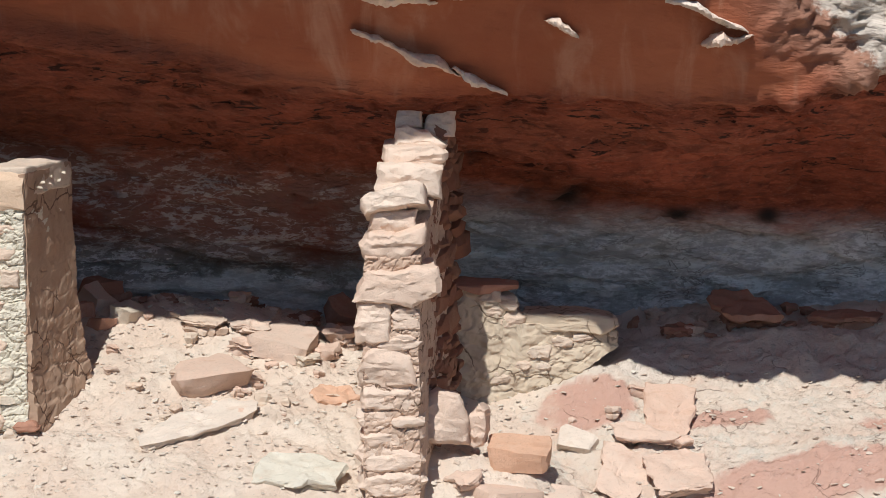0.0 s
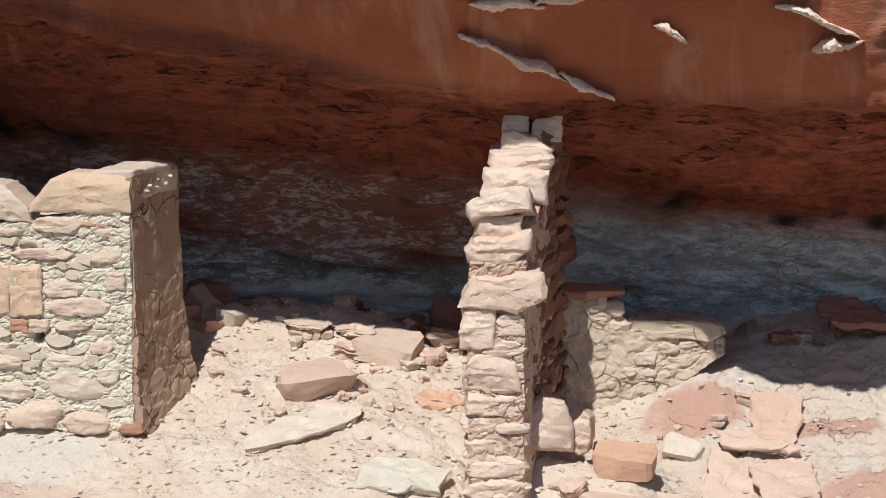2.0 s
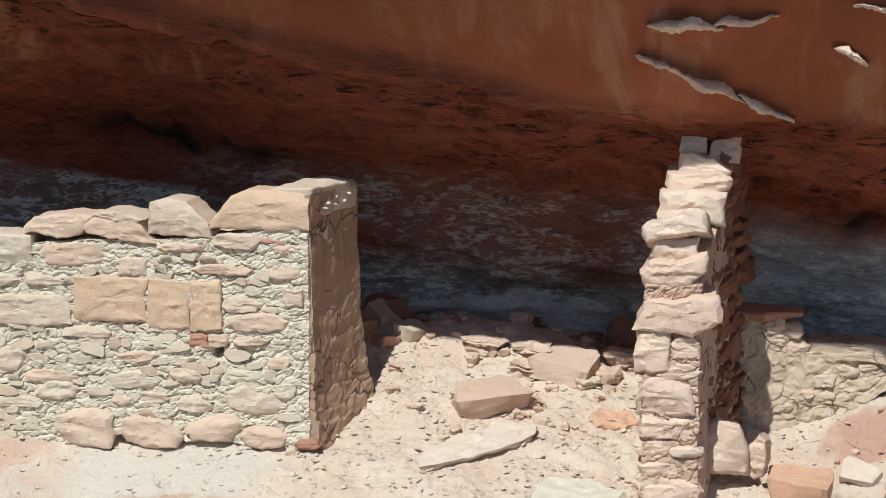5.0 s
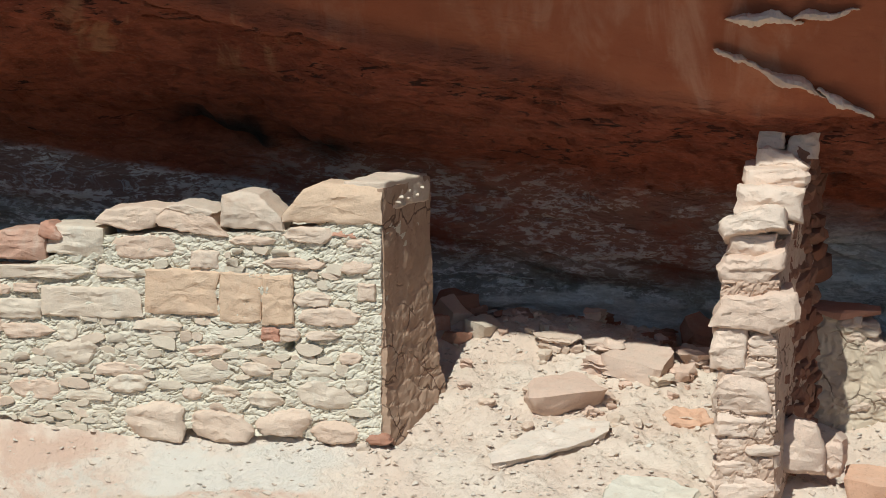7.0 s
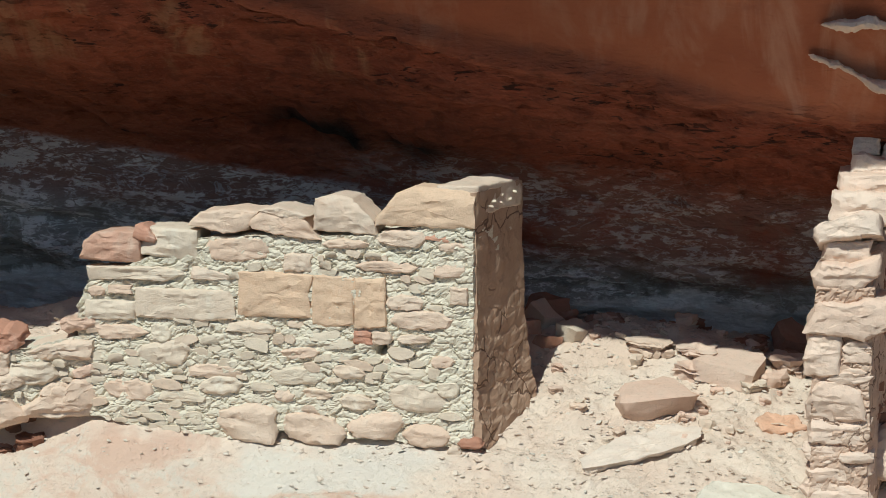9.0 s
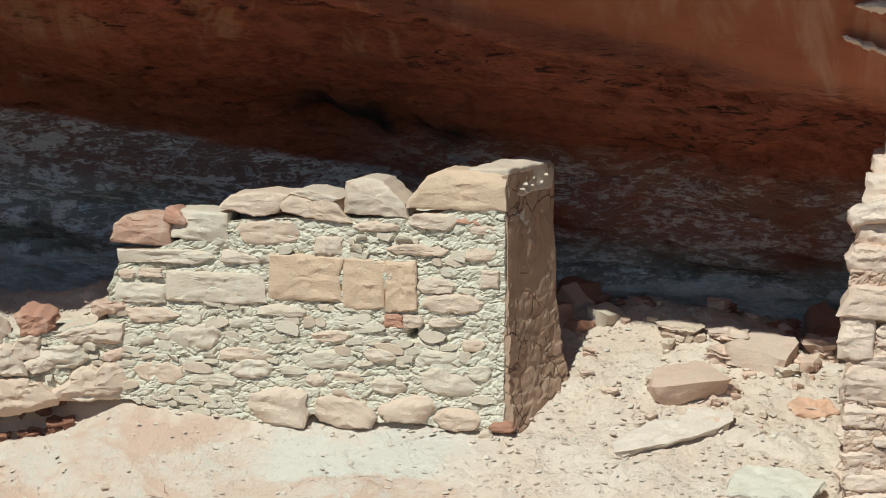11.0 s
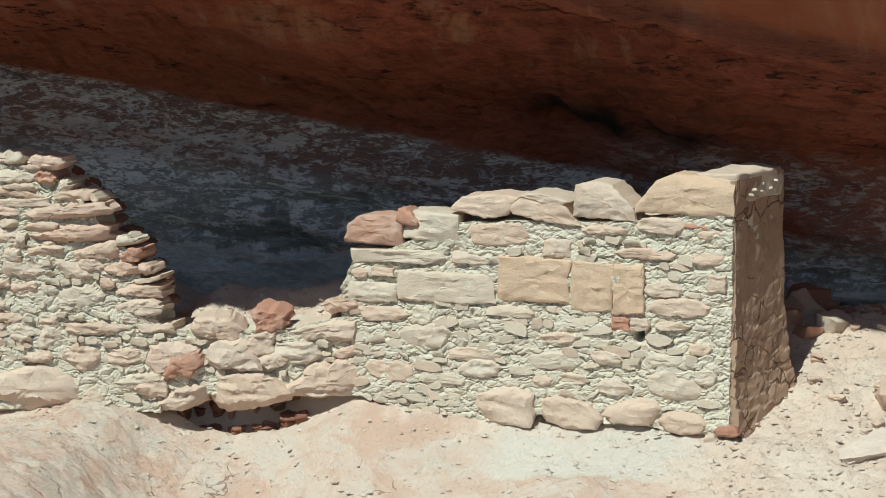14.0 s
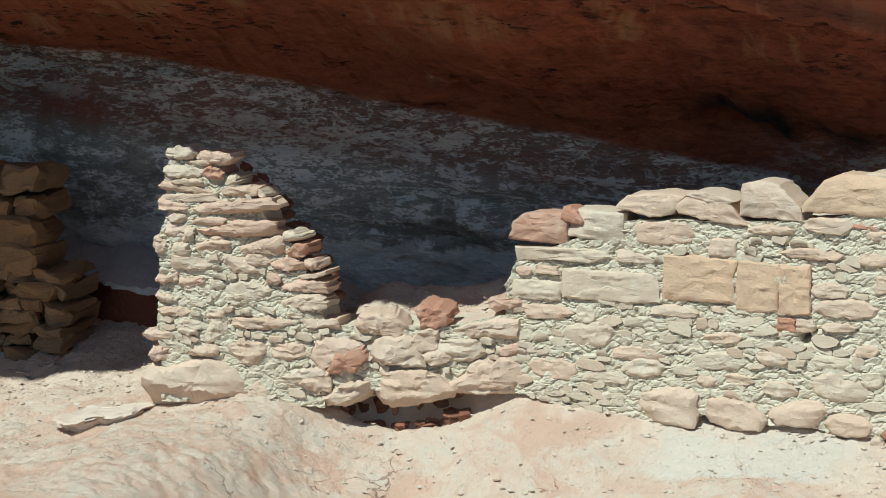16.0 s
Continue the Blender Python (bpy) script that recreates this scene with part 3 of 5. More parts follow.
    raw = M.mix(M.step(M.math('ADD', M.noise(v, 9, 8, 0.75), M.math('MULTIPLY', M.step(M.math('ADD', x, M.math('MULTIPLY', M.math('SUBTRACT', z, 2.3), 0.95)), 1.95, 2.2), 0.3)), 0.58, 0.72), (0.42, 0.22, 0.15), (0.68, 0.59, 0.51))
    c = M.mix(broken.outputs['Fac'], c, raw)
    smut = M.n('ShaderNodeAttribute')
    smut.attribute_name = 'soot'
    c = M.mix(M.math('MULTIPLY', smut.outputs['Fac'], 0.97), c, (0.022, 0.020, 0.018))
    # cracks under the overhang, the shade inside them painted near black
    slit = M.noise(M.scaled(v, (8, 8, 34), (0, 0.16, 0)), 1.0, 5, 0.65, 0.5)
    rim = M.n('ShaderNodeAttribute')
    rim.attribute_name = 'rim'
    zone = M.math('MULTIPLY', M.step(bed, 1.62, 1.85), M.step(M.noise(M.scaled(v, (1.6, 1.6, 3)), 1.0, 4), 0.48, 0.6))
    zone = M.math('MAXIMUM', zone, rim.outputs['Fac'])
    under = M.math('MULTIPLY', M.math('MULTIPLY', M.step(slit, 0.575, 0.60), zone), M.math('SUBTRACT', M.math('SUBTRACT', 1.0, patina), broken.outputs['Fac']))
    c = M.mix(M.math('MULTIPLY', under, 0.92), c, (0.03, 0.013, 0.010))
    rough = M.math('ADD', M.math('MULTIPLY', scales, -0.6), M.math('MULTIPLY', fine, -0.3))
    rough = M.math('MULTIPLY', M.math('ADD', rough, flecks), M.math('SUBTRACT', 1.0, M.math('MULTIPLY', patina, 0.7)))
    return M.done(c, M.math('SUBTRACT', streak, under), 0.8, 0.04, rough, 0.030)


PLASTER_PALE = plaster_material("buff_mud_plaster", (0.57, 0.465, 0.35), (0.62, 0.515, 0.395), (0.52, 0.39, 0.28))
PIER_MUD = plaster_material("pink_mud_mortar", (0.52, 0.37, 0.28), (0.58, 0.44, 0.345), (0.44, 0.29, 0.21))
MORTAR, PLASTER, SOIL, CLIFF = mortar_material(), plaster_material("brown_mud_plaster", (0.40, 0.265, 0.185), (0.45, 0.315, 0.225), (0.34, 0.21, 0.145)), soil_material(), cliff_material()


# ---- ground ----
def eased(x, X, Y):
    return sum(np.interp(x + o, X, Y) for o in (-.15, -.075, 0, .075, .15)) / 5


BASE_X = (-12, -7.5, -6.5, -6.0, -5.75, -5.4, -5.1, -4.9, -4.5, -4.15, -3.9, -3.4, -3, -2.4, -2, -1.5, -.8, -.3, .2, .6, 1.3, 2.2, 3, 8)
BASE_Z = (.35, .38, .42, .52, .63, .65, .63, .45, .44, .53, .63, .56, .57, .57, .55, .52, .47, .36, .2, .14, .2, .22, .25, .3)


def ground_z(x, y):
    x, y = np.asarray(x, float), np.asarray(y, float)
    d = y - 11.03
    up = eased(x, (-8, -6.4, -5.9, -2, -1.5, -.6, .2, .6, 1.3, 3), (.2, .2, .33, .35, .38, .33, .38, .45, .5, .5)) * d.clip(0, 1.25) + eased(x, (-2.4, -2.0, -.6, .2), (.12, -.10, -.10, .12)) * (d - 1.25).clip(0, 2)
    down = eased(x, (-7, -6, -5.3, -4.2, -3.5, -2.4, -2, -1.5, 3), (.2, .2, .3, .9, .8, .55, .4, .35, .35)) * (-d).clip(0, .55) + .05 * (-d - .55).clip(0, 4)
    # unseen dip before the shelf, added so less light bounces up
    rise = -2.6 * (3 * ((-d - 2.1) / 2.6).clip(0, 1) ** 2 - 2 * ((-d - 2.1) / 2.6).clip(0, 1) ** 3) + 3.8 * (3 * ((-d - 6.2) / 4.4).clip(0, 1) ** 2 - 2 * ((-d - 6.2) / 4.4).clip(0, 1) ** 3)
    heap = .20 * np.exp(-((x - .2) / .42) ** 4 - ((y - 11.0) / .26) ** 2) + .13 * np.exp(-((x - .85) / .32) ** 2 - ((y - 11.95) / .28) ** 2)
    heap = heap + .17 * np.exp(-((x - 2.1) / .7) ** 2 - ((y - 11.1) / .3) ** 2)
    heap = heap + .39 * np.exp(-((x + 4.5) / .62) ** 6 - ((y - 11.52) / .36) ** 6)
    heap = heap + .035 * np.exp(-((x + 5.2) / .22) ** 2 - ((y - 10.6) / .12) ** 2) + .05 * np.exp(-((x + 2.75) / .22) ** 2 - ((y - 10.62) / .10) ** 2)
    heap = heap - .36 * np.exp(-((x + 5.2) / .62) ** 4) / (1 + np.exp((-(y - 12.05) * 12).clip(-50, 50)))
    heap = heap - .16 * np.exp(-((x + 4.66) / .40) ** 4 - ((y - 11.19) / .15) ** 4)
    return eased(x, BASE_X, BASE_Z) + up - down + rise + heap


def ground_top(X, Y):
    """The height of the ground with its lumps, steps and cracks."""
    P = np.stack([X, Y, 1.2 * ground_z(X, Y)], -1)
    near = ((X > -9) & (X < 4) & (Y > 8) & (Y < 14)).astype(float)
    bare = np.maximum((1 / (1 + np.exp(((X + 2.2) * 9).clip(-50, 50)))) / (1 + np.exp(((Y - 11.02) * 14).clip(-50, 50))), 1 / (1 + np.exp((-(X - .45) * 8).clip(-50, 50))))
    lump = fbm(P * 1.7, 3) * .03 + (1 - bare) * (fbm(P * 7, 4, .6) * .018 + np.maximum(fbm(P * 26, 4, .65), -.1) * .010 + np.maximum(fbm(P * 60 + 9, 2), .15) * .012)
    crack = np.maximum(0, 1 - np.abs(fbm(P * np.array([2.4, 3.4, 1]) + 8, 4, .6)) / .035)
    plates = np.floor((fbm(P * np.array([1.6, 2.6, 1]) + 4, 4, .55) + 1) * 3.5) - 3
    shelf = bare * (plates * np.where(X < -2, .004, .009) - crack * .016 + fbm(P * 6, 4, .55) * .009 + (np.floor((fbm(P * np.array([8.0, 12.0, 1]) + 2, 4, .6) + 1) * 4) - 4) * np.where(X < -2, .003, .005) + np.maximum(fbm(P * 28, 4, .65), 0) * .009)
    return ground_z(X, Y) + near * (lump + shelf)


def ground():
    far = np.array([20, 40, 80, 160, 320, 700.0])
    xs = np.concatenate([-far[::-1], np.arange(-14, -7.6, 0.4), np.arange(-7.6, 2.7, 0.015), np.arange(2.7, 14, 0.4), far])
    ys = np.concatenate([-far[::-1], np.arange(-14, 9.0, 0.5), np.arange(9.1, 12.9, 0.015), (13.0, 13.2, 13.5), (14, 16, 20, 40, 100, 300, 700)])
    X, Y = (a.ravel() for a in np.meshgrid(xs, ys, indexing="ij"))
    Z = ground_top(X, Y)
    return solid("ground", np.stack([X, Y, Z], -1), grid_faces(len(xs), len(ys)), SOIL,
                 "pale pink sand and bare slickrock sloping up to the cliff", "ground", kind="structure")


ground()


# ---- cliff ----
LIP_X = (-30, -8, -6.6, -5.5, -4, -2.88, -2.1, -1.23, -.79, -.23, .32, .62, 1.16, 1.57, 1.75, 2.17, 3, 5, 30)
LIP_Z = (4.4, 3.7, 3.47, 3.29, 3.02, 2.73, 2.52, 2.382, 2.232, 2.15, 2.158, 2.165, 2.157, 2.16, 2.26, 2.445, 2.7, 3.0, 3.5)
LIP_Y = (8.6, 9.0, 9.66, 9.92, 10.45, 11.0, 11.1, 11.14, 11.15, 11.25, 11.22, 11.02, 10.92, 10.88, 10.82, 10.68, 10.6, 10.6, 10.6)
RIDGES = ((-.44, 2.53, -.20, 2.42, .10), (-.23, 2.43, .08, 2.31, .13), (.04, 2.33, .31, 2.21, .11), (-.38, 2.68, -.02, 2.67, .10), (-.12, 2.66, .22, 2.72, .10),
          (.47, 2.575, .63, 2.505, .10), (1.0, 2.68, 1.40, 2.53, .15), (1.19, 2.465, 1.42, 2.495, .10), (.55, 2.78, .95, 2.72, .10))


SOOT = ((-3.19, 2.067, .24, .12), (-2.954, 2.035, .12, .11), (-2.574, 2.013, .2, .10), (-4.253, 2.006, .16, .035), (.181, 1.83, .08, .06), (.658, 1.586, .12, .08), (1.767, 1.47, .08, .05), (1.276, 1.47, .09, .04))


def lip_at(x):
    return tuple(sum(np.interp(x + o, LIP_X, L) for o in (-.1, -.05, 0, .05, .1)) / 5 for L in (LIP_Z, LIP_Y))


def face_lean(x):
    """How far the face leans out for each metre up; it stands steeper to the east."""
    return .83 - .65 / (1 + np.exp((-(x - 1.46) * 16).clip(-50, 50)))


def face_out(x, up):
    """How far the face hangs out over the lip at a height above it."""
    out = 0 * x
    for k in range(12):
        u = up * (k + .5) / 12
        out = out + face_lean(x + 1.3 * np.minimum(u, .5) - .30) * up / 12
    return out


def cliff():
    xs = np.concatenate([(-400, -120, -40, -25, -16), np.arange(-12, -8, .2), np.arange(-8, 3, .02), np.arange(3, 8, .2), (10, 16, 25, 40, 120, 400)])
    zl, yl = (sum(np.interp(xs + o, LIP_X, L) for o in (-.1, -.05, 0, .05, .1)) / 5 for L in (LIP_Z, LIP_Y))
    zb = np.interp(xs, (-8, -4.3, -2.6, -1, .2, 2.4, 6), (2.25, 1.98, 1.88, 1.65, 1.55, 1.55, 1.7))
    one = np.ones_like(xs)
    rows = [(14.0 * one, -.6 * one), (13.15 * one, .55 * one), (12.86 * one, 1.0 * one), (12.72 * one, 1.3 * one), (12.6 * one, zb - .12), (12.42 * one, zb + .1),
            (.5 * (12.42 + yl), .5 * (zb + .1) + .5 * zl), (yl + .16, zl - .03), (yl, zl + .0)] + [(yl - face_out(xs, u), zl + u) for u in (.09, .18, .27, .36, .5, .97, 1.5)] + [(yl - face_out(xs, 1.52), zl + 2.0), (yl - .9, zl + 3.4), (yl + 2, zl + 6), (yl + 30, zl + 9), (yl + 400, zl + 12)]
    cells = (2, 6, 14, 22, 16, 10, 30, 34, 6, 8, 8, 8, 8, 12, 28, 14, 6, 4, 4, 3)
    Y, Z = [], []
    for k, n in enumerate(cells):
        a, b, c, d = (np.array(rows[min(max(k + j, 0), len(rows) - 1)]) for j in (-1, 0, 1, 2))
        for t in np.arange(n) / n:
            q = .5 * (2 * b + (c - a) * t + (2 * a - 5 * b + 4 * c - d) * t * t + (3 * b - a - 3 * c + d) * t ** 3)
            if k in (6, 9, 16, 17, 18, 19):
                q = b * (1 - t) + c * t if k > 15 else .5 * q + .5 * (b * (1 - t) + c * t)
            Y.append(q[0]), Z.append(q[1])
    Y.append(rows[-1][0]), Z.append(rows[-1][1])
    Y, Z = np.array(Y).T, np.array(Z).T
    Y = Y - (1.5 * (-9.0 - xs).clip(0, 4.5) ** 1.1)[:, None]
    X = np.repeat(xs[:, None], Y.shape[1], 1)
    G = np.stack([X, Y, Z], -1)
    N = np.cross(np.gradient(G, axis=0), np.gradient(G, axis=1))
    N /= np.linalg.norm(N, axis=-1, keepdims=True)
    if N[len(xs) // 2, 40, 1] > 0:
        N = -N
    P, n = G.reshape(-1, 3), N.reshape(-1, 3)
    x, y, z = P.T
    lipz, lipy = np.repeat(zl, Y.shape[1]), np.repeat(yl, Y.shape[1])
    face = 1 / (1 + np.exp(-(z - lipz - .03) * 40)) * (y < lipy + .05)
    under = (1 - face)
    S = P * np.array([1.1, 1.1, 4.0])
    S[:, 2] += .3 * x
    flaky = ridged(S * 2.2, 4)
    ledge = np.sin((z + .09 * x + .05 * fbm(P * 2, 3)) * 34) * fbm(P * 1.3 + 5, 2).clip(0, 1)
    T = P * np.array([3.0, 3.0, 13.0]) + np.array([.0, .0, 1.6]) * x[:, None]
    steps = np.floor((fbm(T * .55, 4) + 1.2) * 5) / 5
    chip = np.where(vnoise(T * np.array([2.2, 2.2, 1.6])) > .42, 1.0, 0.0)
    d = fbm(P * .9, 3) * (.05 - .038 * face) + under * (flaky * .016 + ledge * .010 + fbm(P * 11, 3) * .006 + (steps - .24) * .06 - chip * .032 - .01) + face * (fbm(P * np.array([2.2, 2.2, 1.2]) + 3, 4) * .007 - .012)
    patch = 1 / (1 + np.exp((-(x - 1.80 + .95 * (z - 2.3) + .10 * fbm(P * 4, 4)) * 14).clip(-50, 50))) * np.exp(-(((x - 2.3) / 1.1) ** 6)) * (z > lipz - .02) * (y < lipy + .1)
    d += patch * (.04 * ridged(P * 4.5, 5) + .035 * ridged(P * 11, 4))
    d -= face * .012 * np.exp(-((z - lipz - .06) / .14) ** 2) / (1 + np.exp(((x + .65) * 12).clip(-50, 50)))
    for hx, hz, r, deep in ((-3.25, 2.0, .16, .10), (-3.02, 1.99, .09, .07), (-2.7, 1.97, .14, .05), (.2, 1.80, .06, .09), (.70, 1.60, .10, .06)):
        d -= under * deep * np.exp(-(((x - hx) / r) ** 2 + ((z - hz) / (r * .62)) ** 2) ** 2)
    P = P + n * d[:, None]
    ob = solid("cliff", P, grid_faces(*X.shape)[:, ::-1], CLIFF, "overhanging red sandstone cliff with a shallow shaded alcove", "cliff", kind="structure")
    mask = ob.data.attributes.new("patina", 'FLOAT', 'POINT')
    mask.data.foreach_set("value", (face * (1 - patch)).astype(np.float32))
    raw = ob.data.attributes.new("fresh", 'FLOAT', 'POINT')
    nest = sum(np.exp(-(((x - a) / r) ** 2 + ((z - b) / q) ** 2) ** 2) for a, b, r, q in ((-4.975, 2.158, .07, .025), (-4.36, 2.06, .045, .014))) * under
    raw.data.foreach_set("value", (patch + .8 * nest).clip(0, 1).astype(np.float32))
    # where the dark-painted cracks crowd, just below the lip
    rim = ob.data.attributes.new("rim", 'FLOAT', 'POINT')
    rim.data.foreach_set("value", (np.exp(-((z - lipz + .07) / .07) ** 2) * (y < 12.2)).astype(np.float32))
    dark = ob.data.attributes.new("soot", 'FLOAT', 'POINT')
    wide = 1 + .35 * fbm(P * 5, 3)
    smoke = sum(np.exp(-((((x - a) / r) ** 2 + ((z - b) / q) ** 2) * wide) ** 1.5) for a, b, r, q in SOOT) * under
    dark.data.foreach_set("value", smoke.clip(0, 1).astype(np.float32))
    for n, (x0, z0, x1, z1, out) in enumerate(RIDGES):
        rng = np.random.RandomState(40 + n)
        t = np.linspace(0, 1, 64)
        wob = np.array([fbm(np.stack([t * 3.1 + k * 9, t * 0 + n, t * 0], -1), 3, .4) for k in range(5)])
        X, Z = x0 + (x1 - x0) * t, z0 + (z1 - z0) * t + .012 * wob[0]
        swell = np.sin(np.pi * (t ** (.6 + .8 * rng.rand()) * .97 + .015)) ** .9 * (.75 + .4 * wob[2])
        zl1, yl1 = lip_at(X)
        skin = yl1 - face_out(X, Z - zl1)
        rings = []
        for k, (o, up) in enumerate(((-.08, .030), (.55, .021), (.92, .012), (1.0, .003), (.9, -.009), (.4, -.015), (-.08, -.014))):
            oo = (o * out * .95 if o > 0 else o) * np.where(o > 0, swell, 1) + .008 * wob[1 + k % 4] * (o > 0) * swell
            rings.append(np.stack([X, skin - oo + face_lean(X) * -up * .6, Z + up * (.1 + 1.35 * swell) + .004 * wob[(k * 2) % 5]], -1))
        V = np.stack(rings, 1).reshape(-1, 3)
        V = V + mix3(V, 12.0) * .007 + mix3(V, 60.0) * .004
        F = grid_faces(len(t), len(rings))
        part("ledge", mesh_of("ledge", V, F, False), LEDGE, ob, "spalled ledge with sunlit brightness in its colour")
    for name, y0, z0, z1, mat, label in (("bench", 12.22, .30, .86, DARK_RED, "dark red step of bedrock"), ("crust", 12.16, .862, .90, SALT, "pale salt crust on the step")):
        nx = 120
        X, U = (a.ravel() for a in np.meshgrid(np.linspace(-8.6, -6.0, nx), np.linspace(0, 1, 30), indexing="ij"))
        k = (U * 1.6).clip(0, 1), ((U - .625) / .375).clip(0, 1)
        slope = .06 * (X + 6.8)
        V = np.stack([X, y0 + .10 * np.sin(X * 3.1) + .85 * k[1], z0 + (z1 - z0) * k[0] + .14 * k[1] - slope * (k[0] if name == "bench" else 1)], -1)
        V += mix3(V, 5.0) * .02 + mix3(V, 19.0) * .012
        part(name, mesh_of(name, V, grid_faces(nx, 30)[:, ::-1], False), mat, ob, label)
    return ob


cliff()


# ---- masonry ----
def front_y(x):
    """Where the front of the long wall stands: straight on the east part, bending forward to the west."""
    return 11.04 + .2 * min(x + 4.05, 0.0)


LEAN = 0.25       # the wall ends run back at this slant
MESHES = {}


def shared_block(kind, material):
    """One of a few small angular stones, a unit cube in size, that many pieces share."""
    key = (kind, material.name)
    if key not in MESHES:
        MESHES[key] = crisp("stone", hull_bm(faced_stone(1, 1, 1, 500 + kind, .34, .10), 0))
        MESHES[key].materials.append(material)
    return MESHES[key]


def squared(wall, x, z, w, h, material=STONE, deep=.16, proud=.012, roll=0.0, y=None, kind="block", turn=0.0, chip=.4, lip=.010, ragged=.04, tilt=0.0, rough=.004, name="stone", seed=[100]):
    """One larger stone of a wall, bedded in its front."""
    seed[0] += 1
    y0 = front_y(x) if y is None else y
    return part(name, dressed(w, deep, h, kind, seed[0], ragged, rough, chip, lip), material, wall, "", pose(x, y0 + deep / 2 - proud, z, tilt, roll, turn))


def gridded(nx, ny, nz, where, push, groove=None):
    """A block with all its sides in fine cells. where maps 0..1 cubes to places; push moves places about."""
    pts, faces, base = [], [], 0
    ax = [np.linspace(0, 1, n + 1) for n in (nx, ny, nz)]
    for k, end in ((0, 0), (0, 1), (1, 0), (1, 1), (2, 0), (2, 1)):
        a, b = [i for i in range(3) if i != k]
        A, B = (g.ravel() for g in np.meshgrid(ax[a], ax[b], indexing="ij"))
        U = np.empty((len(A), 3))
        U[:, a], U[:, b], U[:, k] = A, B, end
        f = grid_faces(len(ax[a]), len(ax[b])) + base
        pts.append(U), faces.append(f if (end == 1) != (k == 1) else f[:, ::-1])
        base += len(U)
    U, inv = np.unique(np.concatenate(pts).round(6), axis=0, return_inverse=True)
    P = where(U)
    return P + push(P), inv.ravel()[np.concatenate(faces)]


def cells(u, v, size, seed):
    """For points of a face: a height from a pattern of small angular stones in courses, with sunk joints."""
    rng = np.random.RandomState(seed)
    tab = rng.rand(64, 64, 5)
    a, b = u / size[0], v / size[1]
    a = a + .5 * (np.floor(b).astype(int) & 1)
    i, j = np.floor(a).astype(int), np.floor(b).astype(int)
    f1, f2, h = np.full(len(a), 9.0), np.full(len(a), 9.0), np.zeros(len(a))
    for di in (-2, -1, 0, 1, 2):
        for dj in (-1, 0, 1):
            t = tab[(i + di) & 63, (j + dj) & 63]
            da, db = a - (i + di + .5 + (t[:, 0] - .5) * .9), b - (j + dj + .5 + (t[:, 1] - .5) * .9)
            r = np.hypot(da, db)
            new_h = t[:, 2] + (t[:, 3] - .5) * da * 1.2 + (t[:, 4] - .35) * db * 1.2
            near = r < f1
            f2 = np.where(near, f1, np.minimum(f2, r))
            h = np.where(near, new_h, h)
            f1 = np.where(near, r, f1)
    joint = 1 - ((f2 - f1) / .28).clip(0, 1)
    return h - 1.1 * joint ** 1.5


def rubble_push(P):
    w = mix3(P, 9.0) * .022 + mix3(P, 31.0) * .007
    u, v = P[:, 0] + .7 * P[:, 1] + w[:, 0], P[:, 2] + w[:, 2]
    out = mix3(P, 6.0) * .008 + mix3(P, 60.0) * .0025
    out[:, 1] -= .012 * cells(u, v, (.095, .042), 4) + .0035 * cells(u, v, (.040, .021), 5)
    out[:, 1] += .13 * np.exp(-(((P[:, 0] + 2.478) / .022) ** 2 + ((P[:, 2] - 1.05) / .026) ** 2)) * (P[:, 1] < 11.2)
    return out


def core(wall, x0, x1, top, bottom, thick=.52, nx=300, nz=170, label="", lean=LEAN, material=MORTAR, yf=None):
    def where(U):
        x = x0 + (x1 - x0) * U[:, 0]
        zt, zb = np.interp(x, *top), np.interp(x, *bottom)
        yy = np.array([front_y(a) for a in x]) if yf is None else np.full(len(x), yf)
        d = U[:, 1] * thick
        return np.stack([x + lean * d, yy + .010 + d, zb + (zt - zb) * U[:, 2]], -1)
    V, F = gridded(nx, 22, nz, where, rubble_push)
    return part("mortar_core", mesh_of("mortar_core", V, F, False), material, wall, label)


def chinks(wall, x0, x1, top, bottom, blocks, seed, limit=300, y=None, material=CHINK, joined=CHINK_JOINED, much=.42, tall=.06, out=.009):
    """Small stones in uneven rows wherever no larger stone lies."""
    rng = np.random.RandomState(seed)
    lots, z = [], min(bottom[1])
    while z < max(top[1]):
        h = rng.uniform(.026, tall)
        x = x0 + rng.uniform(0, .05)
        while x < x1:
            w = h * rng.uniform(1.0, 3.2)
            cx, cz = x + w / 2, z + h / 2 + rng.uniform(-.012, .012) + .012 * math.sin(cx * 9) if (cx := x + w / 2) else 0
            ok = np.interp(cx, *bottom) + .01 < cz < np.interp(cx, *top) - .01
            ok = ok and not any(abs(cx - b[0]) < b[2] / 2 + w * .22 and abs(cz - b[1]) < b[3] / 2 + h * .2 for b in blocks)
            if ok and rng.rand() < much:
                lots.append((cx, cz, w * rng.uniform(.8, 1.0), h * rng.uniform(.75, 1.05), rng.uniform(-14, 14), rng.uniform(-.006, out), rng.randint(14)))
            x += w
        z += h * rng.uniform(.92, 1.1)
    rng.shuffle(lots)
    rest = []
    for n, (cx, cz, w, h, roll, proud, kind) in enumerate(lots):
        y0 = front_y(cx) if y is None else y
        m = pose(cx, y0 + .034 - proud, cz, rng.uniform(-8, 8), roll, rng.uniform(-10, 10)) @ Matrix.Diagonal((w, .075, h, 1))
        if n < limit:
            part("stone", shared_block(int(kind), material), material, wall, "", m)
        else:
            V, F = block_points(2, (1, 1, 1), 900 + n, .45, .22, .1)
            rest.append((np.c_[V, np.ones(len(V))] @ np.array(m.transposed())[:, :3], F))
    if rest:
        joined_part("chinking", rest, joined, wall)


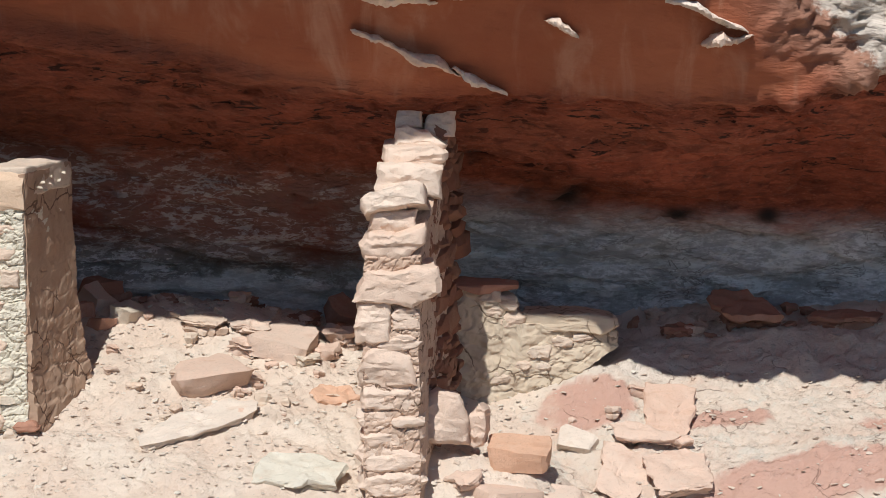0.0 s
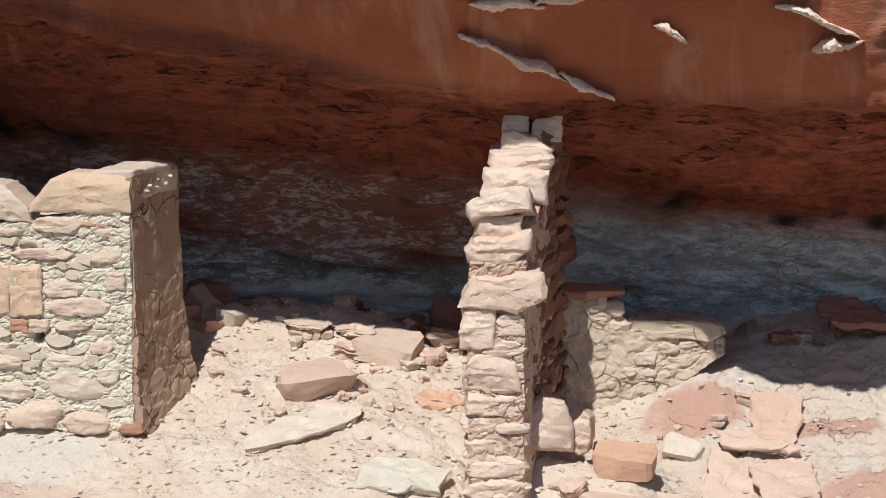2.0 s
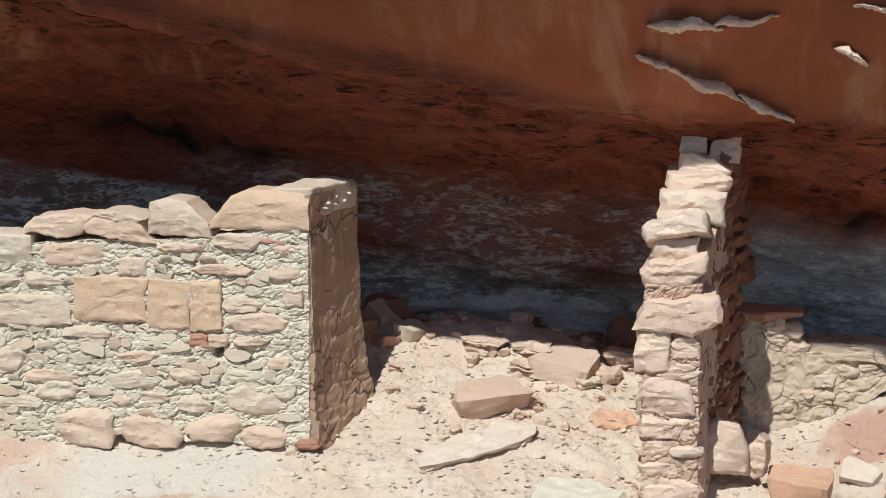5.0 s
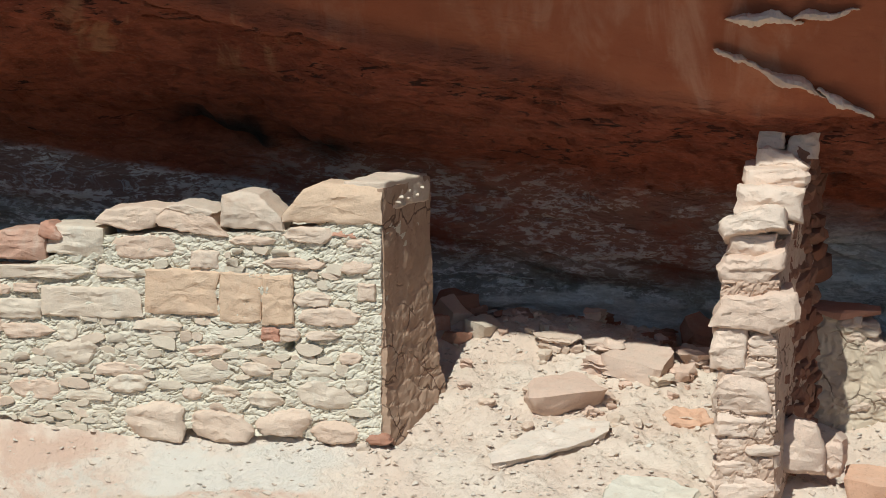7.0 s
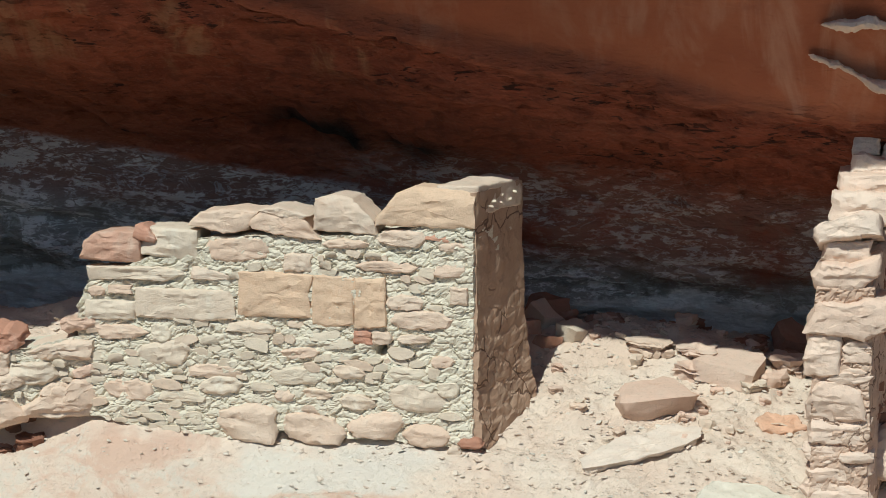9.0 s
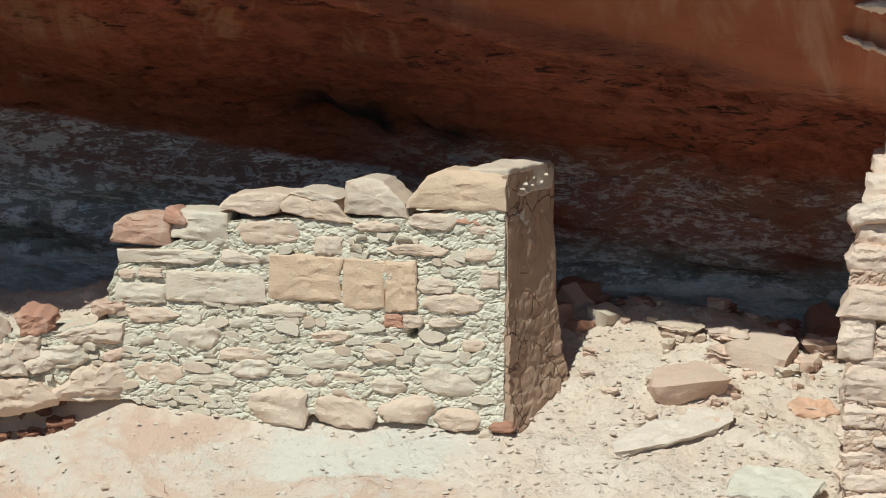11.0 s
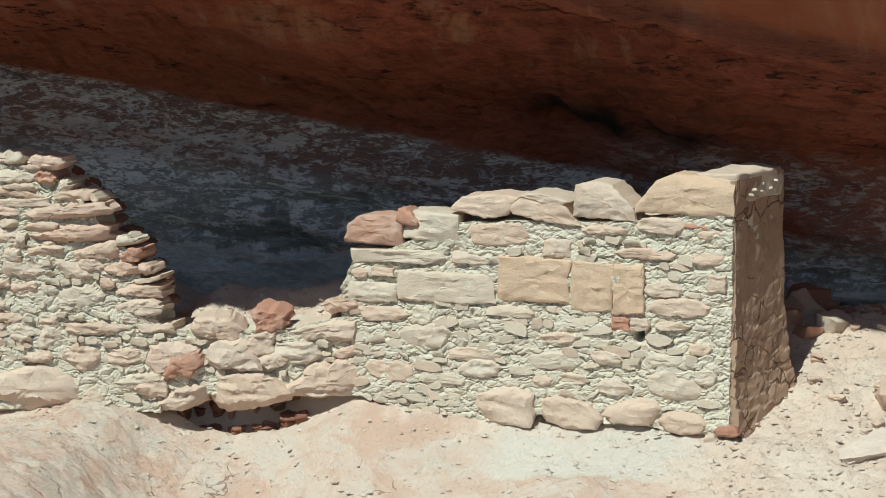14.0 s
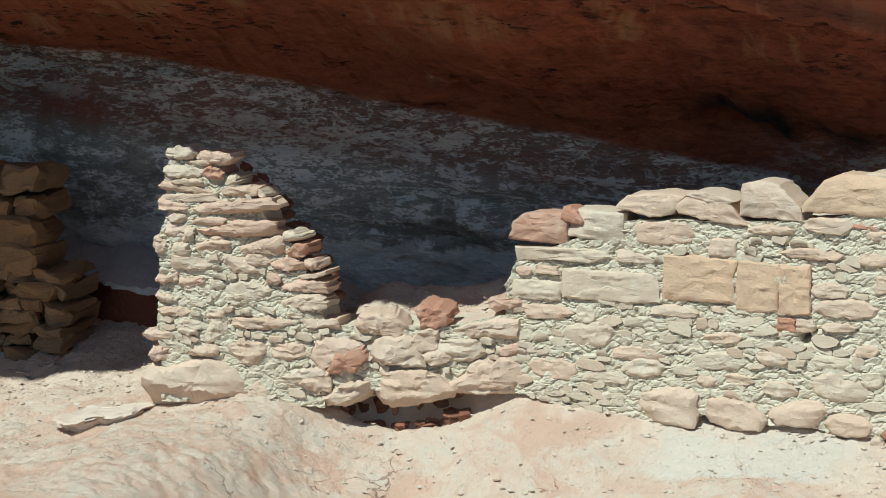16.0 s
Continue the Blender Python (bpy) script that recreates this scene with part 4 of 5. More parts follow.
def joined_part(name, bits, material, parent, label=""):
    base, V, F = 0, [], []
    for v, f in bits:
        V.append(v), F.append(f + base)
        base += len(v)
    ob = part(name, mesh_of(name, np.concatenate(V), np.concatenate(F)), material, parent, label)
    return tagged(ob, kind="stuff")


# the high east length of wall
east = thing("ruined_wall", (-3.0, 11.2, .56), "ruined sandstone wall bedded in pale mud mortar on slickrock", "wall", "ruined masonry walls")
E_TOP = ((-4.06, -3.98, -3.7, -3.42, -3.1, -2.8, -2.5, -2.0, -1.9), (1.20, 1.36, 1.46, 1.57, 1.6, 1.6, 1.62, 1.72, 1.74))
E_BOT = ((-4.06, -3.93, -3.68, -3.4, -3.1, -2.95, -2.65, -2.4, -2.0, -1.9), (.66, .645, .60, .565, .565, .64, .60, .59, .57, .57))
core(east, -4.05, -2.02, E_TOP, E_BOT, label="pale mud mortar with small spalls")
E_CAPS = ((-2.261, 1.759, .493, .19, STONE_ORANGE, 0, .12), (-2.664, 1.715, .321, .19, STONE, 6, .22), (-2.964, 1.65, .362, .154, STONE, 14, .1),
          (-2.96, 1.712, .25, .046, STONE, 8, .05), (-3.277, 1.667, .356, .119, STONE, -6, .15), (-3.871, 1.52, .317, .153, STONE_RUST, -5, .12), (-3.558, 1.548, .30, .15, STONE_GREY, 3, .05))
E_UP = ((-3.193, 1.523, .365, .122), (-2.655, 1.57, .23, .052), (-2.378, 1.603, .251, .083), (-2.20, 1.611, .121, .032), (-2.13, 1.568, .13, .045),
        (-2.899, 1.47, .146, .094), (-2.447, 1.46, .318, .06), (-2.14, 1.449, .16, .07), (-3.727, 1.387, .524, .077), (-3.347, 1.399, .2, .066))
E_MID = ((-3.022, 1.308, .387, .233), (-2.722, 1.288, .215, .262), (-2.532, 1.282, .155, .25), (-2.357, 1.286, .19, .084), (-2.281, 1.203, .321, .101), (-2.09, 1.329, .09, .088), (-2.311, 1.109, .18, .05),
         (-2.572, 1.104, .096, .067), (-2.472, 1.109, .106, .066), (-3.872, 1.204, .28, .102), (-3.482, 1.247, .507, .158), (-3.937, 1.299, .094, .051), (-3.813, 1.308, .127, .044))
E_LOW = ((-2.899, 1.02, .176, .047), (-2.351, .931, .171, .061), (-2.297, .817, .257, .131), (-3.332, .91, .24, .059), (-2.893, .901, .245, .071), (-3.307, .837, .19, .076),
         (-2.97, .801, .089, .052), (-2.804, .817, .127, .046), (-3.135, 1.141, .217, .046), (-3.82, 1.095, .233, .059), (-3.606, 1.095, .102, .078), (-3.597, .99, .231, .097),
         (-3.783, .802, .234, .093), (-3.5, .779, .203, .05), (-2.64, .93, .14, .05), (-2.17, 1.0, .12, .05), (-2.15, .86, .13, .06), (-2.6, .78, .16, .06))
E_FOOT = ((-3.207, .668, .37, .199), (-2.822, .636, .343, .16), (-2.514, .672, .28, .134), (-2.247, .63, .238, .122), (-2.03, .60, .12, .055), (-2.109, .56, .076, .065))
CAP_SHAPES = {0: ((-.5, -.5), (.5, -.5), (.5, .38), (.44, .48), (-.1, .5), (-.28, .34), (-.5, -.34)),
              1: ((-.5, -.45), (.5, -.5), (.46, -.15), (.12, .42), (-.2, .5), (-.46, .36)),
              2: ((-.5, .05), (-.32, .5), (.2, .42), (.5, -.42), (.1, -.38), (-.45, -.12)),
              4: ((-.5, -.2), (-.32, .34), (.1, .5), (.5, .42), (.32, -.4), (.0, -.5)),
              5: ((-.5, -.42), (.5, -.5), (.5, .3), (.4, .5), (-.2, .48), (-.4, .2))}
for n, (x, z, w, h, mat, roll, taper) in enumerate(E_CAPS):
    squared(east, x, z, w, h, mat, .30, .012, 0 if n in CAP_SHAPES else roll, kind=CAP_SHAPES.get(n, "lens" if n == 3 else "block"), chip=.3, lip=.008, ragged=.03, name="capstone")
squared(east, -3.675, 1.592, .13, .085, STONE_RUST, .16, .02, 12, kind="wedge", name="capstone")
UP_KINDS = ("trap", "lens", "-trap", "block", "lens", "block", "lens", "-trap", "tongue", "wedge")
for n, (x, z, w, h) in enumerate(E_UP):
    squared(east, x, z, w, h, STONE_GREY if n == 8 else (STONE_RUST if n == 3 else STONE), .16, .008 + .003 * (n % 3), (n * 37 % 7) - 3, kind=UP_KINDS[n])
MID_KINDS = ("block", "block", "block", "lens", "lens", "block", "lens", "block", "trap", "block", "block", "lens", "block")
for n, (x, z, w, h) in enumerate(E_MID):
    squared(east, x, z, w, h, STONE_ORANGE if n < 3 else (STONE_GREY if n in (9, 10) else (STONE_RUST if n == 7 else STONE)), .18, .013, (0, 1, 0, 2)[n % 4], kind=MID_KINDS[n], chip=.05 if n < 3 or n in (9, 10) else .2, ragged=.02)
for n, (x, z, w, h) in enumerate(E_LOW):
    squared(east, x, z, w * (1.22 if x < -2.2 else .95), h * 1.30, (STONE, CHINK, STONE_GREY)[n % 3], .15, .006 + .003 * (n % 3), (n * 53 % 11) - 5, kind=("lens", "-trap", "-lens", "dome", "trap")[n % 5])
FOOT_KINDS = ("-wedge", "lens", "-trap", "lens", "trap", "dome")
for n, (x, z, w, h) in enumerate(E_FOOT):
    squared(east, x, z, w * 1.03, h * 1.05, STONE_RED_SHADE if n == 4 else STONE, .28, .03, (10, 8, 0, 4)[n] if n < 4 else -3, kind=FOOT_KINDS[n], chip=.8, lip=.016, ragged=.05, name="footing_stone")
# the end of the wall: a cap stone and a coat of brown plaster
V, F = gridded(12, 30, 12, lambda U: np.stack([-2.21 + .205 * U[:, 0] + LEAN * U[:, 1] * .52, 11.07 + .50 * U[:, 1], 1.72 + .145 * U[:, 2]], -1), lambda P: mix3(P, 9) * .008)
part("stone", mesh_of("stone", V, F), STONE, east)


def coat(P):
    w = mix3(P, 4.0) * .03
    v = mix3(P, 7) * .007 + mix3(P, 26) * .003
    v[:, 0] += .007 * cells(P[:, 1] + w[:, 1], P[:, 2] + w[:, 2], (.17, .085), 8) * (1 / (1 + np.exp((P[:, 2] - 1.15) * 9))) - .004
    return v


V, F = gridded(3, 44, 124, lambda U: np.stack([-2.035 + .03 * U[:, 0] + LEAN * .53 * U[:, 1] + (.03 * U[:, 0] + .07 * U[:, 1] * U[:, 0]) * (1 - U[:, 2]) ** 3, 11.06 + .53 * U[:, 1], .54 + .17 * U[:, 1] + (1.298 - .17 * U[:, 1]) * U[:, 2]], -1), coat)
for dy, z, w, h in ((.12, 1.755, .016, .012), (.16, 1.775, .02, .012), (.24, 1.76, .014, .012), (.27, 1.79, .018, .012), (.35, 1.765, .02, .014), (.19, 1.735, .014, .010), (.40, 1.80, .016, .012)):
    squared(east, -1.998 + LEAN * dy, z, w, h, CHINK, .03, 0, 0, y=11.06 + dy, kind="lens", turn=90, chip=.3)
part("plaster", mesh_of("plaster", V, F, False), PLASTER, east, "brown mud plaster on the wall's end")

# the low middle length and the stub of a higher wall to the west
west = thing("ruined_wall", (-5.0, 10.95, .6), "broken sandstone wall, low at its middle and ending in a ragged high stub", "wall", "ruined masonry walls")
T_LEFT = ((.5, .78, .9, 1.2, 1.4, 1.55, 1.77, 1.86), (-5.86, -5.85, -5.87, -5.86, -5.86, -5.80, -5.82, -5.75))
T_RIGHT = ((.5, 1.0, 1.05, 1.28, 1.40, 1.46, 1.57, 1.67, 1.75, 1.84), (-4.97, -4.98, -5.0, -5.08, -5.15, -5.26, -5.30, -5.38, -5.50, -5.54))


def tower_where(U):
    z = .54 + 1.28 * U[:, 2]
    x = np.interp(z, *T_LEFT) + (np.interp(z, *T_RIGHT) - np.interp(z, *T_LEFT)) * U[:, 0]
    y = 11.04 + .2 * np.minimum(x + 4.05, 0) + .006
    return np.stack([x - .10 * U[:, 1] * U[:, 0], y + .42 * U[:, 1], z], -1)


V, F = gridded(170, 26, 220, tower_where, rubble_push)
part("mortar_core", mesh_of("mortar_core", V, F, False), MORTAR, west, "pale mud mortar with small spalls")
L_TOP = ((-5.1, -4.8, -4.6, -4.3, -4.0), (.98, .97, .98, 1.0, 1.07))
W_BOT = ((-5.93, -5.4, -5.2, -4.97, -4.8, -4.4, -4.2, -3.95), (.52, .52, .58, .60, .64, .65, .665, .65))
core(west, -5.06, -4.03, L_TOP, W_BOT, thick=.40, nx=190, nz=90)
W_CROWN = ((-5.743, 1.851, .175, .082), (-5.553, 1.84, .204, .062), (-5.656, 1.813, .149, .034), (-5.737, 1.766, .267, .067), (-5.563, 1.761, .132, .074), (-5.717, 1.713, .182, .039), (-5.462, 1.722, .068, .059), (-5.696, 1.679, .332, .049),
           (-5.429, 1.67, .202, .057), (-5.309, 1.657, .047, .047), (-5.696, 1.629, .33, .046), (-5.784, 1.591, .171, .068), (-5.463, 1.585, .479, .094), (-5.759, 1.516, .117, .056), (-5.603, 1.512, .203, .041))
W_NECK = ((-5.437, 1.524, .149, .052), (-5.432, 1.472, .439, .087), (-5.765, 1.46, .16, .072), (-5.706, 1.434, .074, .063), (-5.578, 1.394, .212, .124), (-5.327, 1.384, .287, .09), (-5.139, 1.44, .107, .053), (-5.115, 1.371, .113, .085),
          (-5.86, 1.376, .092, .086), (-5.751, 1.361, .128, .088), (-5.323, 1.32, .148, .07), (-5.171, 1.29, .196, .072), (-5.044, 1.293, .079, .054), (-5.425, 1.275, .18, .092), (-5.704, 1.271, .247, .075))
W_BODY = ((-5.405, 1.138, .325, .14), (-5.086, 1.181, .258, .063), (-5.09, 1.093, .303, .094), (-5.561, 1.179, .091, .056), (-5.57, 1.025, .13, .074), (-5.315, .981, .378, .079), (-5.584, .92, .156, .113), (-5.415, .808, .234, .15),
          (-5.176, .83, .266, .108), (-5.126, .687, .344, .105), (-5.889, .886, .185, .066), (-5.881, .804, .138, .088), (-5.345, .613, .142, .166), (-5.831, 1.2, .131, .062), (-5.839, 1.108, .119, .036), (-5.685, 1.19, .157, .06),
          (-5.26, 1.214, .09, .05), (-5.003, .979, .219, .058), (-5.152, 1.026, .104, .036), (-5.794, 1.041, .184, .079), (-5.645, .819, .171, .073), (-5.716, .942, .131, .088), (-5.04, 1.237, .167, .034))
W_LOW = ((-4.687, .992, .255, .119), (-4.421, 1.059, .15, .128), (-4.171, .993, .38, .103), (-4.048, 1.123, .18, .08), (-4.91, .829, .277, .166), (-4.604, .866, .248, .16), (-4.485, .928, .148, .122), (-4.278, .87, .241, .109),
         (-4.033, .906, .125, .065), (-4.881, .644, .215, .118), (-4.548, .665, .457, .153), (-4.107, .707, .373, .125), (-5.033, .691, .163, .106), (-4.864, .727, .159, .033), (-4.408, .828, .155, .086), (-4.158, .792, .16, .071))
W_BASE = ((-5.688, .646, .56, .26),)


rng = np.random.RandomState(77)
for n, (x, z, w, h) in enumerate(W_CROWN + W_NECK + W_BODY + W_LOW):
    low = n >= 53
    if (-5.0 < x < -4.3 and z < .76) or n == 63:
        continue
    mat = STONE_RUST if n in (4, 22, 54) else (STONE_PINK if n in (12, 16, 27, 45, 57, 58, 62) else (STONE_GREY if n % 3 == 0 else (STONE_PINK if n % 5 == 1 else STONE)))
    end = x + w / 2 > np.interp(z, *T_RIGHT) - .06 and not low
    squared(west, x, z, w * (1.08 if low else .98), h * (1.12 if low else 1.04), mat, .22 if end else rng.uniform(.16, .24), (.020 if low else .010) + .026 * rng.rand() ** 2 + (.03 if n in (12, 16) else 0), -24 if n == 54 else rng.uniform(-6, 6), turn=4 if end else 11 + rng.uniform(-9, 9),
            kind=str(rng.choice(("lens", "-lens", "trap", "-trap", "wedge", "-wedge", "chunk", "block"))), chip=.8 if low else 1.1, lip=.010, ragged=.08 if low else .14, tilt=0 if end else rng.uniform(-5, 12), rough=min(.006, .08 * h))
# the lowest course, hanging over a hollow
for x, z, w, h, kind in ((-4.876, .634, .25, .146, "-wedge"), (-4.545, .672, .48, .20, "trap"), (-4.13, .745, .44, .21, "-wedge"), (-4.902, .808, .25, .15, "chunk"), (-4.62, .858, .31, .17, "-tongue")):
    squared(west, x, z, w, h, STONE_RUST if x < -4.9 else STONE, .34, .05, -4, turn=11, kind=kind, chip=1.5, lip=.014, ragged=.10, tilt=6, rough=.006)
# stones behind the right edge, their shade put into the colour
for z in np.arange(.75, 1.8, .062):
    for k in (.24, .36):
        w, h = rng.uniform(.10, .16), rng.uniform(.045, .075)
        x = np.interp(z, *T_RIGHT) - .11 + .16 * k + rng.uniform(-.03, .01)
        if z > 1.02:
            squared(west, x - .06, z, w * .9, h, STONE_DEEP_SHADE, .13, 0, rng.uniform(-8, 8), y=front_y(x) + k, turn=rng.uniform(-12, 12), kind="lens", chip=.6, ragged=.1)
for x, z, w, h in W_BASE:
    squared(west, x, z - .02, w * 1.05, h + .05, STONE, .34, .05, -2, turn=11, tilt=-6, chip=1.4, lip=.014, ragged=.05, rough=.006, kind=((-.5, .22), (-.40, .5), (.1, .46), (.36, .24), (.5, -.05), (.44, -.5), (-.1, -.5), (-.48, -.5)))

# the pier that reaches the overhang
pier = thing("masonry_pier", (-.2, 11.0, .35), "slender pier of stacked red sandstone under the overhang", "pier")
P_TOP = ((-.156, 2.079, .126, .122, 11.30, "block"), (-.022, 2.065, .150, .144, 11.33, "block"), (-.107, 1.972, .266, .130, 11.20, "wedge"), (-.141, 1.907, .296, .118, 11.08, "tongue"), (-.176, 1.801, .307, .160, 10.95, "block"),
         (-.234, 1.725, .312, .165, 10.70, "roof"), (-.241, 1.635, .220, .105, 10.74, "block"), (-.237, 1.542, .314, .185, 10.66, "chunk"), (-.263, 1.440, .206, .125, 10.69, "trap"), (-.207, 1.364, .380, .200, 10.61, "boot"))
P_LOW = ((-.319, 1.176, .165, .212, 10.64, "block"), (-.187, 1.227, .142, .076, 10.65, "lens"), (-.170, 1.159, .132, .050, 10.65, "block"), (-.179, 1.112, .132, .038, 10.65, "lens"), (-.213, 1.063, .20, .062, 10.65, "lens"), (-.264, .976, .292, .205, 10.64, "-dome"),
         (-.259, .815, .280, .135, 10.66, "block"), (-.169, .710, .170, .050, 10.64, "lens"), (-.311, .710, .175, .086, 10.67, "trap"), (-.243, .627, .295, .116, 10.667, "chunk"), (-.243, .519, .325, .128, 10.662, "trap"), (-.254, .412, .315, .116, 10.657, "lens"))
for n, (x, z, w, h, y, kind) in enumerate(P_TOP + P_LOW):
    squared(pier, x, z, w, h, STONE_PIER, .34, 0, (n * 31 % 7) - 3 if n > 1 else 0, y=y, kind=kind, turn=(n * 47 % 13) - 6, chip=.5 if n != 5 else .3, lip=.014, ragged=.05 if n < 17 else .09, tilt=-14 if n == 5 else (4 if n % 2 else -3), rough=min(.005, .06 * h))
V, F = gridded(36, 60, 170, lambda U: np.stack([-.375 + .262 * U[:, 0] + .165 * U[:, 1] + .14 * np.maximum(U[:, 2] - .70, 0) / .30 * (1 - U[:, 1]), 10.672 + 1.228 * U[:, 1] + .72 * np.maximum(U[:, 2] - .70, 0) / .30 * (1 - U[:, 1]), .28 + .12 * U[:, 1] + 1.72 * U[:, 2]], -1), rubble_push)
part("mortar_core", mesh_of("mortar_core", V, F, False), PIER_MUD, pier, "rough pink mud mortar between the facing stones")
# side stones in a darkened copy, deepening the pier's shaded side
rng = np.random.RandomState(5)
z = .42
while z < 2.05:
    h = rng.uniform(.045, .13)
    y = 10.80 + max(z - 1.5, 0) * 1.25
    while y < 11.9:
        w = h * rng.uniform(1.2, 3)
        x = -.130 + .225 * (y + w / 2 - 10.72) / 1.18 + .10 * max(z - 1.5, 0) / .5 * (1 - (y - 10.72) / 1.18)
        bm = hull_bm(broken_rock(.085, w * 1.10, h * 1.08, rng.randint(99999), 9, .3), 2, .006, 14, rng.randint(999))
        part("side_stone", crisp("side_stone", bm), STONE_DEEP_SHADE, pier, "", pose(x - .040 + rng.uniform(-.010, .010), y + w / 2, z + h / 2 + rng.uniform(-.02, .02), rng.uniform(-12, 12), 0, rng.uniform(-13, -7)))
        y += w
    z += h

# the low plastered wall behind the pier
stub = thing("low_wall", (.5, 12.1, .6), "low plastered wall stub with a flat capstone beside the pier", "wall")
S_TOP = ((-.1, .15, .36, .41, .62, .95), (1.14, 1.14, 1.08, .95, .93, .89))
S_BOT = ((-.1, .2, .5, .75, .95), (.4, .45, .56, .70, .84))


def stub_push(P):
    v = mix3(P, 6) * .012 + mix3(P, 22) * .008 + mix3(P, 60) * .003
    v[:, 1] -= .008 * cells(P[:, 0], P[:, 2], (.13, .075), 6) * np.maximum(np.maximum(1 / (1 + np.exp((P[:, 0] - .16) * 40)), 1 / (1 + np.exp((P[:, 2] - .62 - .30 * P[:, 0]) * 30))), 1 / (1 + np.exp(-(P[:, 2] - 1.0) * 40)))
    return v


def stub_where(U):
    x = -.1 + 1.02 * U[:, 0]
    zt, zb = np.interp(x, *S_TOP), np.interp(x, *S_BOT)
    return np.stack([x, 11.88 + .12 * U[:, 0] + .34 * U[:, 1], zb + (zt - zb) * U[:, 2]], -1)


V, F = gridded(150, 14, 110, stub_where, stub_push)
part("plaster", mesh_of("plaster", V, F), PLASTER_PALE, stub)
for x, z, w, h, kind, mat, proud in ((.67, .945, .50, .115, "tongue", PLASTER_PALE, .03), (.33, 1.06, .13, .085, "trap", STONE, .02), (.24, 1.10, .12, .07, "-wedge", STONE, .02), (.36, .97, .16, .10, "lens", STONE, .012), (.26, 1.02, .10, .06, "lens", STONE, .015),
                                     (.62, .85, .13, .06, "lens", STONE, .02), (.50, .80, .14, .07, "-trap", STONE, .018), (.40, .73, .13, .06, "lens", STONE, .018), (.30, .67, .15, .07, "trap", STONE, .018), (.52, .72, .10, .05, "lens", STONE, .012), (.73, .875, .10, .05, "wedge", STONE, .018)):
    squared(stub, x, z, w, h, mat, .30 if w > .4 else .14, proud, (int(x * 100) % 9) - 4 if w < .4 else 2, y=11.88 + .12 * (x + .1), kind=kind, chip=.6, ragged=.07)
for x, y, z, w, d, h, roll in ((.21, 12.0, 1.155, .36, .30, .05, 2),):
    bm = hull_bm(broken_rock(w, d, h, int(w * 1000), 9, .2), 3, .006, 12, 4)
    part("capstone", crisp("capstone", bm), STONE_RUST, stub, "", pose(x, y, z, 4, roll, 5))

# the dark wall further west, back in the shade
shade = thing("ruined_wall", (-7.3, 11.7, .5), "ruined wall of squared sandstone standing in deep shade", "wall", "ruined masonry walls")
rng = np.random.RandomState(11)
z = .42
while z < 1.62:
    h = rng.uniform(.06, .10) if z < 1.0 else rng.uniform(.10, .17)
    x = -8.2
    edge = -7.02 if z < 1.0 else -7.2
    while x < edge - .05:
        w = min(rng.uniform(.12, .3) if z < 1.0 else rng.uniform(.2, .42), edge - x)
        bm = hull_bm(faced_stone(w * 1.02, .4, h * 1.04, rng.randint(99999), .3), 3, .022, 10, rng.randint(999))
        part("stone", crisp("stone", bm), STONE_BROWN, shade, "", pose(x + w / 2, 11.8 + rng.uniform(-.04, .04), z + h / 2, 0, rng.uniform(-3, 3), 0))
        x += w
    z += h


# ---- loose rock ----
PALE_SLAB = stone_material("bleached_sandstone", (0.66, 0.56, 0.47), (0.68, 0.58, 0.50), (0.70, 0.62, 0.54), 0.2)
STONE_BURNT = stone_material("burnt_orange_sandstone", (0.60, 0.36, 0.24), (0.62, 0.39, 0.27), (0.62, 0.42, 0.30), 0.1)
GREEN_LEDGE = stone_material("greenish_shale", (0.62, 0.57, 0.475), (0.64, 0.585, 0.485), (0.63, 0.56, 0.465), 0.5)
def rock(x, y, w, d, h, seed, material=STONE_PINK, turn=0, tilt=(0, 0), sink=.25, label="broken slab of pink sandstone lying on the sand", planes=2, name="rock", lift=0.0, cut=.1, style="", under=.25, layers=3, outline=None):
    big = max(w, d, h) > .15
    if style == "block":
        ob = new(name, crisp(name, hull_bm(angular_block(w, d, h, seed), 3, .006, 14, seed)))
    elif style == "upright":
        ob = new(name, dressed(w, d, h, "dome", seed, .03, .005, .8, .03))
    else:
        if h < .75 * min(w, d):
            me = slab(w * 1.1, d * 1.1, h, seed * 7 + 1, 6 + seed % 3, layers if big else 2, .07 if big and h > .05 else .035, under, around=44 if big else 20, rough=.007, outline=outline)
        else:
            me = crisp(name, hull_bm(broken_rock(w, d, h, seed, planes, cut), 3 if big else 1, min(.010, .06 * h) if big else h * .06, 9, seed))
        me.name = name
        ob = new(name, me)
    ob.data.materials.append(material)
    ob.matrix_basis = pose(x, y, float(ground_top(np.array([x]), np.array([y]))[0]) + h * (.5 - sink) + lift, tilt[0], tilt[1], turn)
    return tagged(ob, label, "rock", "loose rocks")


rock(-1.20, 11.60, .33, .27, .11, 1, STONE_PINK, turn=22, tilt=(4, -5), style="block", sink=.22)
rock(-.83, 11.98, .31, .25, .10, 2, STONE_PINK, turn=-16, tilt=(8, 7), style="block", sink=.22)
rock(-1.05, 11.93, .19, .18, .08, 3, turn=30, tilt=(10, 8))
rock(-1.20, 11.16, .58, .34, .045, 4, PALE_SLAB, turn=14, tilt=(14, -5), under=.8, layers=2, sink=.1, outline=((-.5, -.5), (-.5, -.25), (-.15, .3), (.28, .5), (.5, .34), (.46, .1), (.05, -.3), (-.2, -.42)), label="thin pale slab of sandstone lying on the sand")
rock(-1.86, 12.28, .17, .14, .10, 5, STONE, turn=-35, tilt=(5, 30), style="block", sink=.1)
